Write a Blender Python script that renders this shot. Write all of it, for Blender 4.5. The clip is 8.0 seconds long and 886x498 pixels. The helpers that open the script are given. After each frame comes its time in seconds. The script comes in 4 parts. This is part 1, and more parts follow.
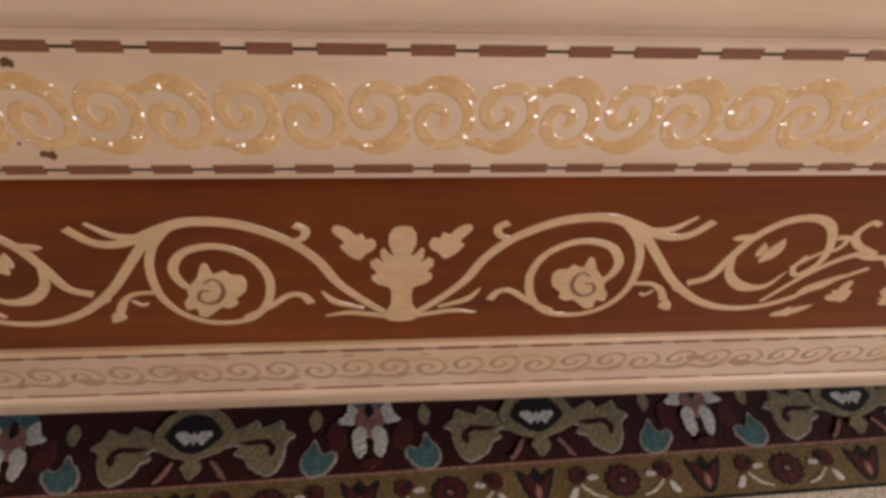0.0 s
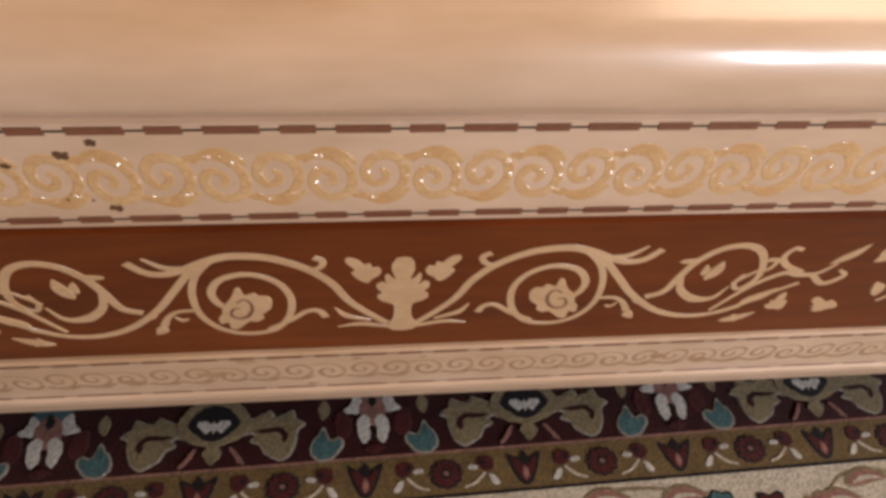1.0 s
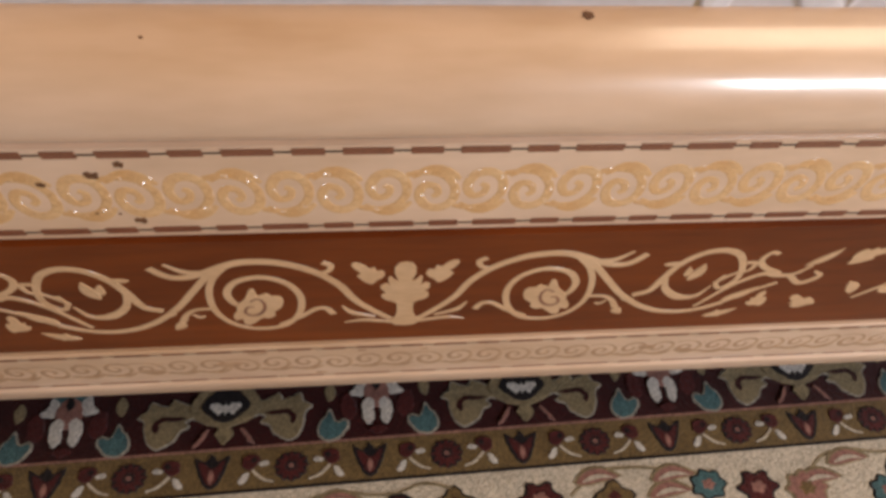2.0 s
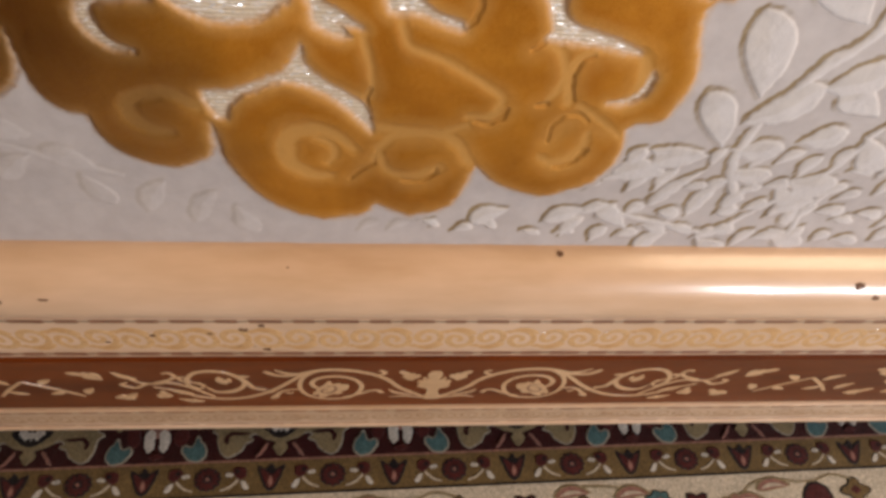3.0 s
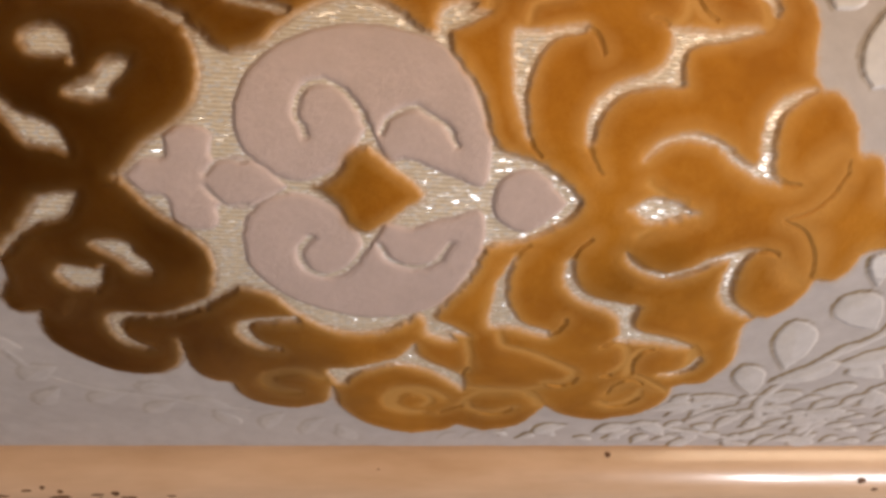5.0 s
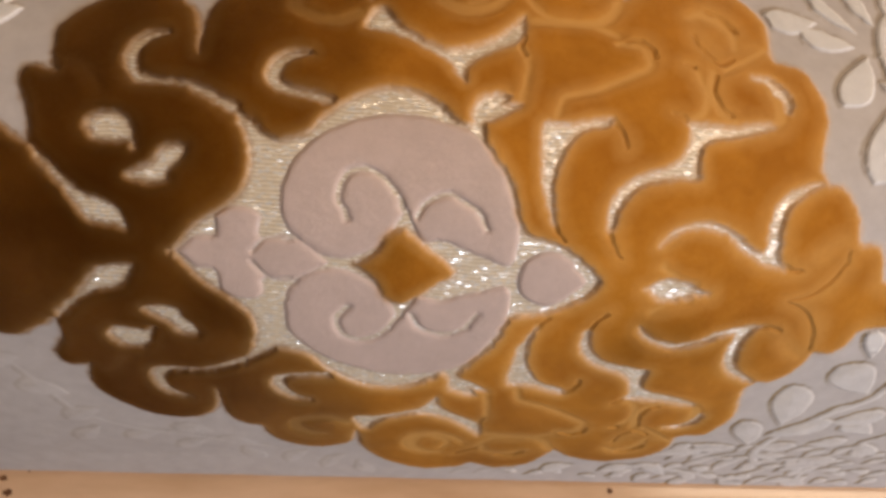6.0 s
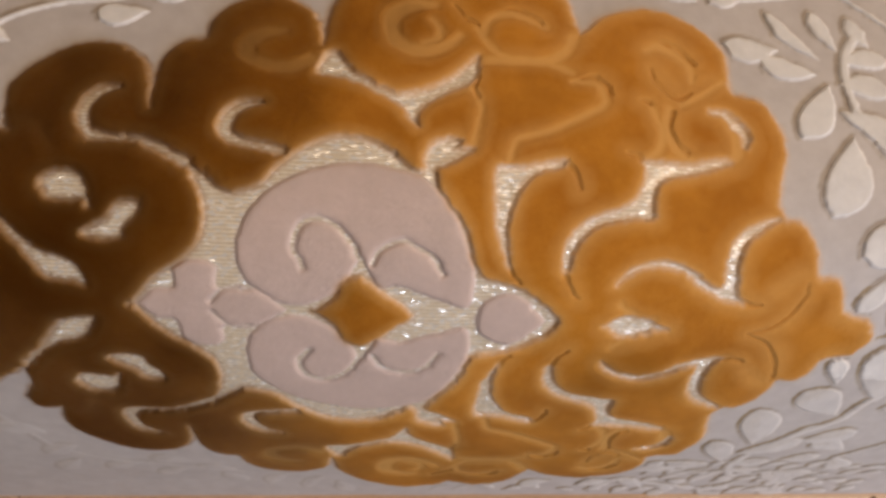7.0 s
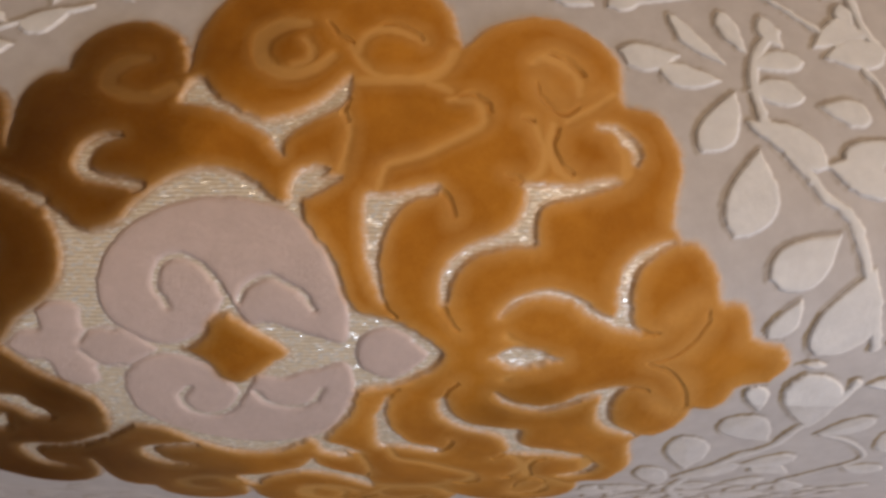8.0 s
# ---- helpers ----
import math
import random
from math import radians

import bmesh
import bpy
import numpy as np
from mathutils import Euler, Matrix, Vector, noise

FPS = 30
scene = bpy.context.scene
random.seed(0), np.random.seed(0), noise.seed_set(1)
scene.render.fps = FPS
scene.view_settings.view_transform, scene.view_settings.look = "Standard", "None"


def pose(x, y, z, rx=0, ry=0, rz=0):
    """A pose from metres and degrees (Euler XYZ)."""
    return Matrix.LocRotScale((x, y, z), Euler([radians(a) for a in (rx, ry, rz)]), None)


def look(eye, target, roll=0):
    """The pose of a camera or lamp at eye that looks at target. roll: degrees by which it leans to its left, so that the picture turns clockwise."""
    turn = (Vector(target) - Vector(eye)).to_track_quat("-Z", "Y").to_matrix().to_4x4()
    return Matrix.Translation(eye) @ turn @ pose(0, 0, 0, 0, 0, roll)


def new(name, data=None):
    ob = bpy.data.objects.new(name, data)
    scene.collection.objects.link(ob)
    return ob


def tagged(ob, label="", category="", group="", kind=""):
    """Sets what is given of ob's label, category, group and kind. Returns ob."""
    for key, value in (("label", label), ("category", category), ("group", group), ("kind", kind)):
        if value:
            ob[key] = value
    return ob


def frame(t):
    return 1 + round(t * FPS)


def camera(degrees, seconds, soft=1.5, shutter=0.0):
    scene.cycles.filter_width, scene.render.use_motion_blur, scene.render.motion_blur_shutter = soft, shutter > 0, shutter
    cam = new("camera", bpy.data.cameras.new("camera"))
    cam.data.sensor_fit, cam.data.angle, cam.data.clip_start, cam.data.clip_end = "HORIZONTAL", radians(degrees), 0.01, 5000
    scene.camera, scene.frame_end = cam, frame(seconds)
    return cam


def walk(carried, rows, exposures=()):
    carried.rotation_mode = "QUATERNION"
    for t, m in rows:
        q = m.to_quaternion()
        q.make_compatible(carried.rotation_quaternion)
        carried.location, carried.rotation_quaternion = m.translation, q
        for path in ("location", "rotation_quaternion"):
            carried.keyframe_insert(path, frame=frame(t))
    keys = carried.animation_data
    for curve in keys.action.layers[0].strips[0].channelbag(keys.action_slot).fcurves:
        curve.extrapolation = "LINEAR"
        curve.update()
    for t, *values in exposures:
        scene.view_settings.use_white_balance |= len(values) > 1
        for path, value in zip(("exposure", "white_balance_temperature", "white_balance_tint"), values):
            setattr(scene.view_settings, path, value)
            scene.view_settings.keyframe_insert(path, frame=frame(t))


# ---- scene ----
from mathutils.geometry import tessellate_polygon

cam = camera(68.0, 8.0, soft=3.4)
PATH = [
    (0, (-0.004, -0.098, 0.344), (0.166, 1.044, -1.289), 6.1),
    (0.5, (-0.007, -0.098, 0.376), (0.171, 1.007, -1.281), 6.6),
    (1, (-0.006, -0.106, 0.379), (0.175, 0.988, -1.285), 6.4),
    (2.5, (-0.006, -0.104, 0.439), (0.16, 0.876, -1.296), 6.8),
    (3, (-0.020, -0.095, 0.515), (0.126, 0.842, -1.242), 8.3),
    (3.5, (-0.0311, -0.0770, 0.5753), (0.0955, 0.8183, -1.2099), 7.40),
    (4, (-0.0370, -0.0716, 0.5969), (0.1049, 0.8324, -1.1827), 7.82),
    (4.5, (-0.0398, -0.0614, 0.5903), (0.0944, 0.8569, -1.1833), 6.43),
    (5, (-0.0560, -0.0289, 0.5956), (0.0973, 0.8771, -1.1841), 9.90),
    (6.5, (-0.0690, -0.0045, 0.6292), (0.0995, 0.8293, -1.1835), 13.24),
    (7, (-0.0526, 0.0090, 0.6317), (0.0871, 0.8036, -1.1998), 10.50),
    (7.5, (-0.0289, 0.0164, 0.6320), (0.0485, 0.7892, -1.2099), 5.82),
    (8, (-0.0026, 0.0255, 0.6296), (0.0264, 0.7796, -1.2207), 1.89),
]
walk(cam, [(t, look(eye, target, roll)) for t, eye, target, roll in PATH],
     [(0.0, -0.45, 6450, 12), (1.0, -0.30, 6350, 12), (2.5, -0.28, 6500, 11), (3.5, -0.46, 6850, 12), (4.5, -0.64, 6850, 13), (6.5, -0.56, 6350, 11), (8.0, -0.88, 6150, 11)])

# ---------- world and lights ----------
world = bpy.data.worlds.new("world")
scene.world = world
world.use_nodes = True
wn = world.node_tree.nodes
sky = wn.new("ShaderNodeTexSky")
sky.sky_type, sky.sun_disc = "NISHITA", False
sky.sun_elevation, sky.sun_rotation = radians(35), radians(90)
wn["Background"].inputs[1].default_value = 0.1
world.node_tree.links.new(sky.outputs[0], wn["Background"].inputs[0])


def area_lamp(name, eye, target, sx, sy, power, colour):
    data = bpy.data.lights.new(name, "AREA")
    data.shape, data.size, data.size_y, data.energy, data.color = "RECTANGLE", sx, sy, power, colour
    ob = new(name, data)
    ob.matrix_world = look(eye, target)
    return ob


WINDOW = [(0.655, 0.75), (0.88, 1.03)]      # two narrow windows in the wall behind, as spans along x
for x0, x1 in WINDOW:
    area_lamp("window_daylight", ((x0 + x1) / 2, -0.93, 0.70), ((x0 + x1) / 2 - 0.6, 0, 0.33), x1 - x0, 0.26, 7.5, (0.84, 0.90, 1.0))
area_lamp("ceiling_lamp_light", (1.45, 0.25, 2.33), (1.45, 0.25, 0), 1.1, 1.7, 62.0, (1.0, 0.79, 0.59))


# ---------- materials ----------
def material(name):
    m = bpy.data.materials.new(name)
    m.use_nodes = True
    return m, m.node_tree.nodes, m.node_tree.links, m.node_tree.nodes["Principled BSDF"]


def noise_tex(n, l, scale, detail=3.0, rough=0.55, coord="Object", stretch=None):
    tc = n.new("ShaderNodeTexCoord")
    t = n.new("ShaderNodeTexNoise")
    t.inputs["Scale"].default_value, t.inputs["Detail"].default_value, t.inputs["Roughness"].default_value = scale, detail, rough
    src = tc.outputs[coord]
    if stretch:
        mp = n.new("ShaderNodeMapping")
        mp.inputs["Scale"].default_value = stretch
        l.new(src, mp.inputs[0])
        src = mp.outputs[0]
    l.new(src, t.inputs["Vector"])
    return t.outputs["Fac"]


def ramp(n, l, fac, *stops):
    r = n.new("ShaderNodeValToRGB")
    e = r.color_ramp.elements
    while len(e) < len(stops):
        e.new(0.5)
    for s, (p, c) in zip(e, stops):
        s.position, s.color = p, (*c, 1)
    l.new(fac, r.inputs[0])
    return r.outputs[0]


def mix(n, l, fac, a, b, mode="MIX"):
    m = n.new("ShaderNodeMix")
    m.data_type, m.blend_type = "RGBA", mode
    for sock, v in ((m.inputs[0], fac), (m.inputs[6], a), (m.inputs[7], b)):
        if isinstance(v, (int, float)):
            sock.default_value = v
        elif isinstance(v, tuple):
            sock.default_value = (*v, 1)
        else:
            l.new(v, sock)
    return m.outputs[2]


def math_node(n, l, op, a, b=0.0, c=0.0):
    m = n.new("ShaderNodeMath")
    m.operation = op
    for sock, v in zip(m.inputs, (a, b, c)):
        if isinstance(v, (int, float)):
            sock.default_value = v
        else:
            l.new(v, sock)
    return m.outputs[0]


def bump(n, l, p, height, strength, distance):
    b = n.new("ShaderNodeBump")
    b.inputs["Strength"].default_value, b.inputs["Distance"].default_value = strength, distance
    l.new(height, b.inputs["Height"])
    l.new(b.outputs[0], p.inputs["Normal"])


def attribute(n, name):
    a = n.new("ShaderNodeAttribute")
    a.attribute_name = name
    return a.outputs["Fac"]


def simple(name, dark, light, scale, rough=0.5, stretch=None, coat=0.0, bump_amount=0.0, metal=0.0, fine=None, spec=0.5):
    m, n, l, p = material(name)
    f = noise_tex(n, l, scale, 5, 0.6, "Object", stretch)
    col = ramp(n, l, f, (0.3, dark), (0.7, light))
    g = noise_tex(n, l, fine or scale * 9, 3, 0.6, "Object", stretch)
    col = mix(n, l, 0.25, col, ramp(n, l, g, (0.3, tuple(c * 0.6 for c in dark)), (0.7, light)))
    l.new(col, p.inputs["Base Color"])
    p.inputs["Roughness"].default_value, p.inputs["Metallic"].default_value = rough, metal
    p.inputs["Specular IOR Level"].default_value = spec
    p.inputs["Coat Weight"].default_value, p.inputs["Coat Roughness"].default_value = coat, 0.15
    if bump_amount:
        bump(n, l, p, g, 0.5, bump_amount)
    return m


CREAM = simple("cream_lacquered_maple", (0.56, 0.34, 0.18), (0.80, 0.59, 0.44), 9, 0.36, (0.25, 1, 1), 0.6, 0.00005)
MAHOGANY = simple("mahogany_veneer", (0.055, 0.0085, 0.0016), (0.22, 0.050, 0.007), 22, 0.45, (0.12, 1, 1), 0.04, 0.00005, spec=0.15)
INLAY = simple("pale_maple_inlay", (0.54, 0.32, 0.16), (0.70, 0.46, 0.26), 60, 0.4, (0.4, 1, 1), 0.3, 0.00005)
DASH = simple("dark_walnut_inlay", (0.15, 0.047, 0.022), (0.27, 0.10, 0.05), 90, 0.4, (0.3, 1, 1), 0.3)
EBONY = simple("ebony_line", (0.012, 0.006, 0.004), (0.05, 0.022, 0.012), 90, 0.4)
TAN = simple("tan_transfer_scroll", (0.30, 0.155, 0.075), (0.56, 0.36, 0.21), 120, 0.45, None, 0.2)
CHIP = simple("chipped_wood_filler", (0.05, 0.018, 0.006), (0.20, 0.085, 0.03), 300, 0.7)
WALNUT = simple("shadowed_wood", (0.05, 0.025, 0.012), (0.09, 0.045, 0.02), 20, 0.55, (0.3, 1, 1))
PLASTER = simple("beige_wall_paint", (0.34, 0.28, 0.21), (0.40, 0.33, 0.25), 4, 0.8, None, 0, 0.0004)
CEILING_PAINT = simple("white_ceiling_paint", (0.70, 0.66, 0.60), (0.76, 0.72, 0.66), 4, 0.9)
FLOOR_TILE = simple("beige_stone_floor", (0.36, 0.30, 0.23), (0.46, 0.39, 0.30), 6, 0.25)
WHITE_PAINT = simple("white_frame_paint", (0.74, 0.73, 0.70), (0.8, 0.79, 0.76), 12, 0.4)


def flakes(n, l, p, colour, amount):
    """Each flake or twist of thread lies at a tilt of its own."""
    off, scaled, add, unit, geo = n.new("ShaderNodeVectorMath"), n.new("ShaderNodeVectorMath"), n.new("ShaderNodeVectorMath"), n.new("ShaderNodeVectorMath"), n.new("ShaderNodeNewGeometry")
    off.operation, scaled.operation, add.operation, unit.operation = "SUBTRACT", "SCALE", "ADD", "NORMALIZE"
    off.inputs[1].default_value = (0.5, 0.5, 0.5)
    l.new(colour, off.inputs[0])
    l.new(off.outputs[0], scaled.inputs[0])
    l.new(amount, scaled.inputs["Scale"])
    l.new(geo.outputs["Normal"], add.inputs[0])
    l.new(scaled.outputs[0], add.inputs[1])
    l.new(add.outputs[0], unit.inputs[0])
    l.new(unit.outputs[0], p.inputs["Coat Normal"])


def gilt_material():
    m, n, l, p = material("gilt_glitter_paint")
    tc = n.new("ShaderNodeTexCoord")
    v = n.new("ShaderNodeTexVoronoi")
    v.inputs["Scale"].default_value = 1700
    l.new(tc.outputs["Object"], v.inputs["Vector"])
    worn = ramp(n, l, noise_tex(n, l, 26, 4, 0.65), (0.36, (0.74, 0.52, 0.34)), (0.60, (0.63, 0.37, 0.18)))
    l.new(mix(n, l, 0.3, worn, ramp(n, l, noise_tex(n, l, 260, 4), (0.3, (0.48, 0.25, 0.09)), (0.7, (0.78, 0.52, 0.27)))), p.inputs["Base Color"])
    p.inputs["Roughness"].default_value = 0.5
    p.inputs["Coat Weight"].default_value, p.inputs["Coat Roughness"].default_value, p.inputs["Coat IOR"].default_value = 0.9, 0.22, 1.8
    p.inputs["Coat Tint"].default_value = (1.0, 0.93, 0.75, 1)
    flakes(n, l, p, v.outputs["Color"], ramp(n, l, v.outputs["Color"], (0.40, (0.2, 0.2, 0.2)), (0.60, (1.0, 1.0, 1.0))))
    return m


GILT = gilt_material()


def glass_material():
    m, n, l, p = material("window_glass")
    p.inputs["Transmission Weight"].default_value, p.inputs["Roughness"].default_value = 1.0, 0.02
    p.inputs["Base Color"].default_value = (0.95, 0.97, 0.97, 1)
    return m


GLASS = glass_material()


def lamp_material():
    m, n, l, p = material("lit_opal_glass")
    p.inputs["Emission Color"].default_value = (1.0, 0.75, 0.45, 1)
    p.inputs["Emission Strength"].default_value = 2.0
    p.inputs["Base Color"].default_value = (0.8, 0.76, 0.7, 1)
    return m


OPAL = lamp_material()


def brocade_material():
    """Cut velvet brocade: satin ground, silver thread, and gold and white pile, told apart by the weave's own layers."""
    m, n, l, p = material("cut_velvet_brocade")
    gold, white, thread = attribute(n, "gold_pile"), attribute(n, "white_pile"), attribute(n, "silver_thread")
    leafy, edging = attribute(n, "leaf_pile"), attribute(n, "edging")
    tc = n.new("ShaderNodeTexCoord")
    big, mid, fine = noise_tex(n, l, 34, 3), noise_tex(n, l, 140, 4, 0.6), noise_tex(n, l, 2600, 2, 0.7)
    ground = ramp(n, l, mid, (0.3, (0.46, 0.425, 0.42)), (0.7, (0.53, 0.495, 0.49)))
    gold_col = ramp(n, l, mix(n, l, 0.28, big, mid), (0.36, (0.29, 0.098, 0.005)), (0.64, (0.44, 0.178, 0.017)))
    gold_col = mix(n, l, 0.25, gold_col, ramp(n, l, fine, (0.3, (0.30, 0.10, 0.006)), (0.7, (0.62, 0.30, 0.04))))
    # paler rims of short pile, with lobe shading and sheen painted in
    gold_col = mix(n, l, math_node(n, l, "MULTIPLY", attribute(n, "thin_pile_sheen"), 0.8), gold_col, (0.63, 0.365, 0.115))
    white_col = ramp(n, l, mid, (0.3, (0.55, 0.435, 0.40)), (0.7, (0.63, 0.50, 0.465)))
    white_col = mix(n, l, 0.25, white_col, ramp(n, l, fine, (0.3, (0.50, 0.395, 0.36)), (0.7, (0.70, 0.575, 0.53))))
    # the silver thread: fine rows of metallic yarn
    mp = n.new("ShaderNodeMapping")
    mp.inputs["Scale"].default_value = (620, 1700, 1700)
    l.new(tc.outputs["Object"], mp.inputs[0])
    cells = n.new("ShaderNodeTexVoronoi")
    cells.inputs["Scale"].default_value = 1.0
    l.new(mp.outputs[0], cells.inputs["Vector"])
    pick = n.new("ShaderNodeRGBToBW")
    l.new(cells.outputs["Color"], pick.inputs[0])
    glint = ramp(n, l, pick.outputs[0], (0.64, (0, 0, 0)), (0.72, (1, 1, 1)))
    weft = math_node(n, l, "ADD", math_node(n, l, "MULTIPLY", attribute(n, "weft"), 4.6), math_node(n, l, "MULTIPLY", mid, 5.0))
    rows = math_node(n, l, "MULTIPLY_ADD", math_node(n, l, "SINE", weft), 0.5, 0.5)
    thread_col = ramp(n, l, rows, (0.1, (0.56, 0.46, 0.32)), (0.8, (0.76, 0.68, 0.54)))
    thread_col = mix(n, l, 0.25, thread_col, ramp(n, l, cells.outputs["Distance"], (0.2, (0.88, 0.82, 0.72)), (0.8, (0.52, 0.42, 0.30))))
    # near-white sparkles painted into the thread's colour
    thread_col = mix(n, l, glint, thread_col, (0.98, 0.96, 0.92))
    col = mix(n, l, thread, ground, thread_col)
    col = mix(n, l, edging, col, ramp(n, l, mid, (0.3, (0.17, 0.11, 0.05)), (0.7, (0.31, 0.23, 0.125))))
    col = mix(n, l, white, col, white_col)
    col = mix(n, l, leafy, col, ramp(n, l, mid, (0.3, (0.68, 0.67, 0.68)), (0.7, (0.79, 0.78, 0.79))))
    col = mix(n, l, gold, col, gold_col)
    l.new(col, p.inputs["Base Color"])
    pile = math_node(n, l, "MAXIMUM", gold, math_node(n, l, "MAXIMUM", white, leafy))
    bare = math_node(n, l, "MULTIPLY", thread, math_node(n, l, "SUBTRACT", 1.0, pile))
    shiny = math_node(n, l, "MULTIPLY", bare, glint)
    metal = math_node(n, l, "MULTIPLY_ADD", shiny, 0.35, math_node(n, l, "MULTIPLY", gold, 0.2))
    l.new(metal, p.inputs["Metallic"])
    rough = math_node(n, l, "MULTIPLY_ADD", gold, 0.14, 0.58)
    l.new(math_node(n, l, "MULTIPLY_ADD", shiny, -0.34, rough), p.inputs["Roughness"])
    l.new(math_node(n, l, "MULTIPLY_ADD", gold, -0.08, math_node(n, l, "MULTIPLY", pile, 0.2)), p.inputs["Sheen Weight"])
    p.inputs["Sheen Roughness"].default_value = 0.4
    p.inputs["Sheen Tint"].default_value = (1.0, 0.72, 0.42, 1)
    l.new(math_node(n, l, "MULTIPLY_ADD", gold, -0.22, 0.3), p.inputs["Specular IOR Level"])
    h = math_node(n, l, "MULTIPLY", math_node(n, l, "MULTIPLY", rows, bare), 0.45)
    h = math_node(n, l, "ADD", h, math_node(n, l, "MULTIPLY", fine, math_node(n, l, "MULTIPLY_ADD", pile, 0.5, 0.15)))
    bump(n, l, p, h, 0.8, 0.0006)
    l.new(math_node(n, l, "MULTIPLY", bare, 0.9), p.inputs["Coat Weight"])
    p.inputs["Coat Roughness"].default_value, p.inputs["Coat IOR"].default_value = 0.18, 1.9
    flakes(n, l, p, cells.outputs["Color"], math_node(n, l, "MULTIPLY", bare, 0.9))
    return m


BROCADE = brocade_material()


def wool(name, dark, light):
    m, n, l, p = material(name)
    mid, fine = noise_tex(n, l, 55, 3), noise_tex(n, l, 1100, 2, 0.7)
    tc, knots = n.new("ShaderNodeTexCoord"), n.new("ShaderNodeTexVoronoi")
    knots.inputs["Scale"].default_value = 850
    l.new(tc.outputs["Object"], knots.inputs["Vector"])
    col = mix(n, l, 0.45, ramp(n, l, mid, (0.3, dark), (0.7, light)), ramp(n, l, fine, (0.3, tuple(c * 0.5 for c in dark)), (0.7, tuple(min(1, c * 1.25) for c in light))))
    grey = n.new("ShaderNodeRGBToBW")
    l.new(knots.outputs["Color"], grey.inputs[0])
    col = mix(n, l, 0.55, col, ramp(n, l, grey.outputs[0], (0.2, (0.35, 0.35, 0.35)), (0.8, (1.0, 1.0, 1.0))), "MULTIPLY")
    l.new(col, p.inputs["Base Color"])
    p.inputs["Roughness"].default_value = 0.95
    p.inputs["Sheen Weight"].default_value = 0.15
    p.inputs["Specular IOR Level"].default_value = 0.15
    bump(n, l, p, math_node(n, l, "ADD", fine, math_node(n, l, "MULTIPLY", knots.outputs["Distance"], -1.2)), 0.9, 0.0008)
    return m


WOOL = {
    "maroon": wool("maroon_wool", (0.026, 0.0026, 0.0026), (0.052, 0.006, 0.0055)),
    "olive": wool("olive_gold_wool", (0.135, 0.083, 0.03), (0.21, 0.138, 0.055)),
    "cream": wool("cream_wool", (0.55, 0.47, 0.36), (0.68, 0.60, 0.48)),
    "grey": wool("grey_olive_wool", (0.21, 0.16, 0.085), (0.33, 0.26, 0.145)),
    "ash": wool("pale_ash_wool", (0.30, 0.27, 0.21), (0.42, 0.38, 0.31)),
    "white": wool("ivory_wool", (0.60, 0.56, 0.50), (0.74, 0.70, 0.64)),
    "black": wool("black_wool", (0.008, 0.006, 0.007), (0.02, 0.014, 0.015)),
    "teal": wool("teal_wool", (0.045, 0.105, 0.115), (0.09, 0.18, 0.19)),
    "red": wool("oxblood_wool", (0.055, 0.008, 0.008), (0.105, 0.018, 0.016)),
    "rose": wool("faded_rose_wool", (0.25, 0.11, 0.09), (0.38, 0.19, 0.15)),
}


# ---------- building helpers ----------
def tidy(ob, mat):
    ob.data.materials.append(mat)
    return ob


def part(name, bm, mat, parent=None, label="", smooth=False):
    me = bpy.data.meshes.new(name)
    bm.to_mesh(me)
    bm.free()
    if smooth:
        me.shade_smooth()
    ob = tidy(new(name, me), mat)
    ob.parent = parent
    return tagged(ob, label)


def shared(name, me, parent, m):
    ob = new(name, me)
    ob.parent = parent
    ob.matrix_local = m
    return ob


def box(bm, x0, x1, y0, y1, z0, z1, bevel=0.0):
    r = bmesh.ops.create_cube(bm, size=1.0)
    bmesh.ops.transform(bm, verts=r["verts"], matrix=Matrix.LocRotScale(((x0 + x1) / 2, (y0 + y1) / 2, (z0 + z1) / 2), None, (x1 - x0, y1 - y0, z1 - z0)))
    if bevel:
        edges = list({e for v in r["verts"] for e in v.link_edges})
        bmesh.ops.bevel(bm, geom=edges, offset=bevel, segments=2, affect="EDGES", profile=0.5)
    return bm


def catmull(pts, n=8, closed=False):
    P = [np.array(p, float) for p in pts]
    P = [P[-1]] + P + [P[0], P[1]] if closed else [2 * P[0] - P[1]] + P + [2 * P[-1] - P[-2]]
    out = []
    for i in range(1, len(P) - 2):
        a, b, c, d = P[i - 1:i + 3]
        for k in range(n):
            t = k / n
            out.append(0.5 * (2 * b + (c - a) * t + (2 * a - 5 * b + 4 * c - d) * t * t + (3 * b - a - 3 * c + d) * t ** 3))
    if not closed:
        out.append(P[-2])
    return np.array(out)


def points(text):
    return [tuple(float(c) for c in w.split(",")) for w in text.split()]


def extrude_profile(bm, prof, x0, x1, cuts=1):
    """A strip of moulding: the open profile of (y, z), drawn along x."""
    rows = []
    for i in range(cuts + 1):
        x = x0 + (x1 - x0) * i / cuts
        rows.append([bm.verts.new((x, y, z)) for y, z in prof])
    for a, b in zip(rows, rows[1:]):
        for k in range(len(prof) - 1):
            bm.faces.new((a[k], b[k], b[k + 1], a[k + 1]))
    return bm


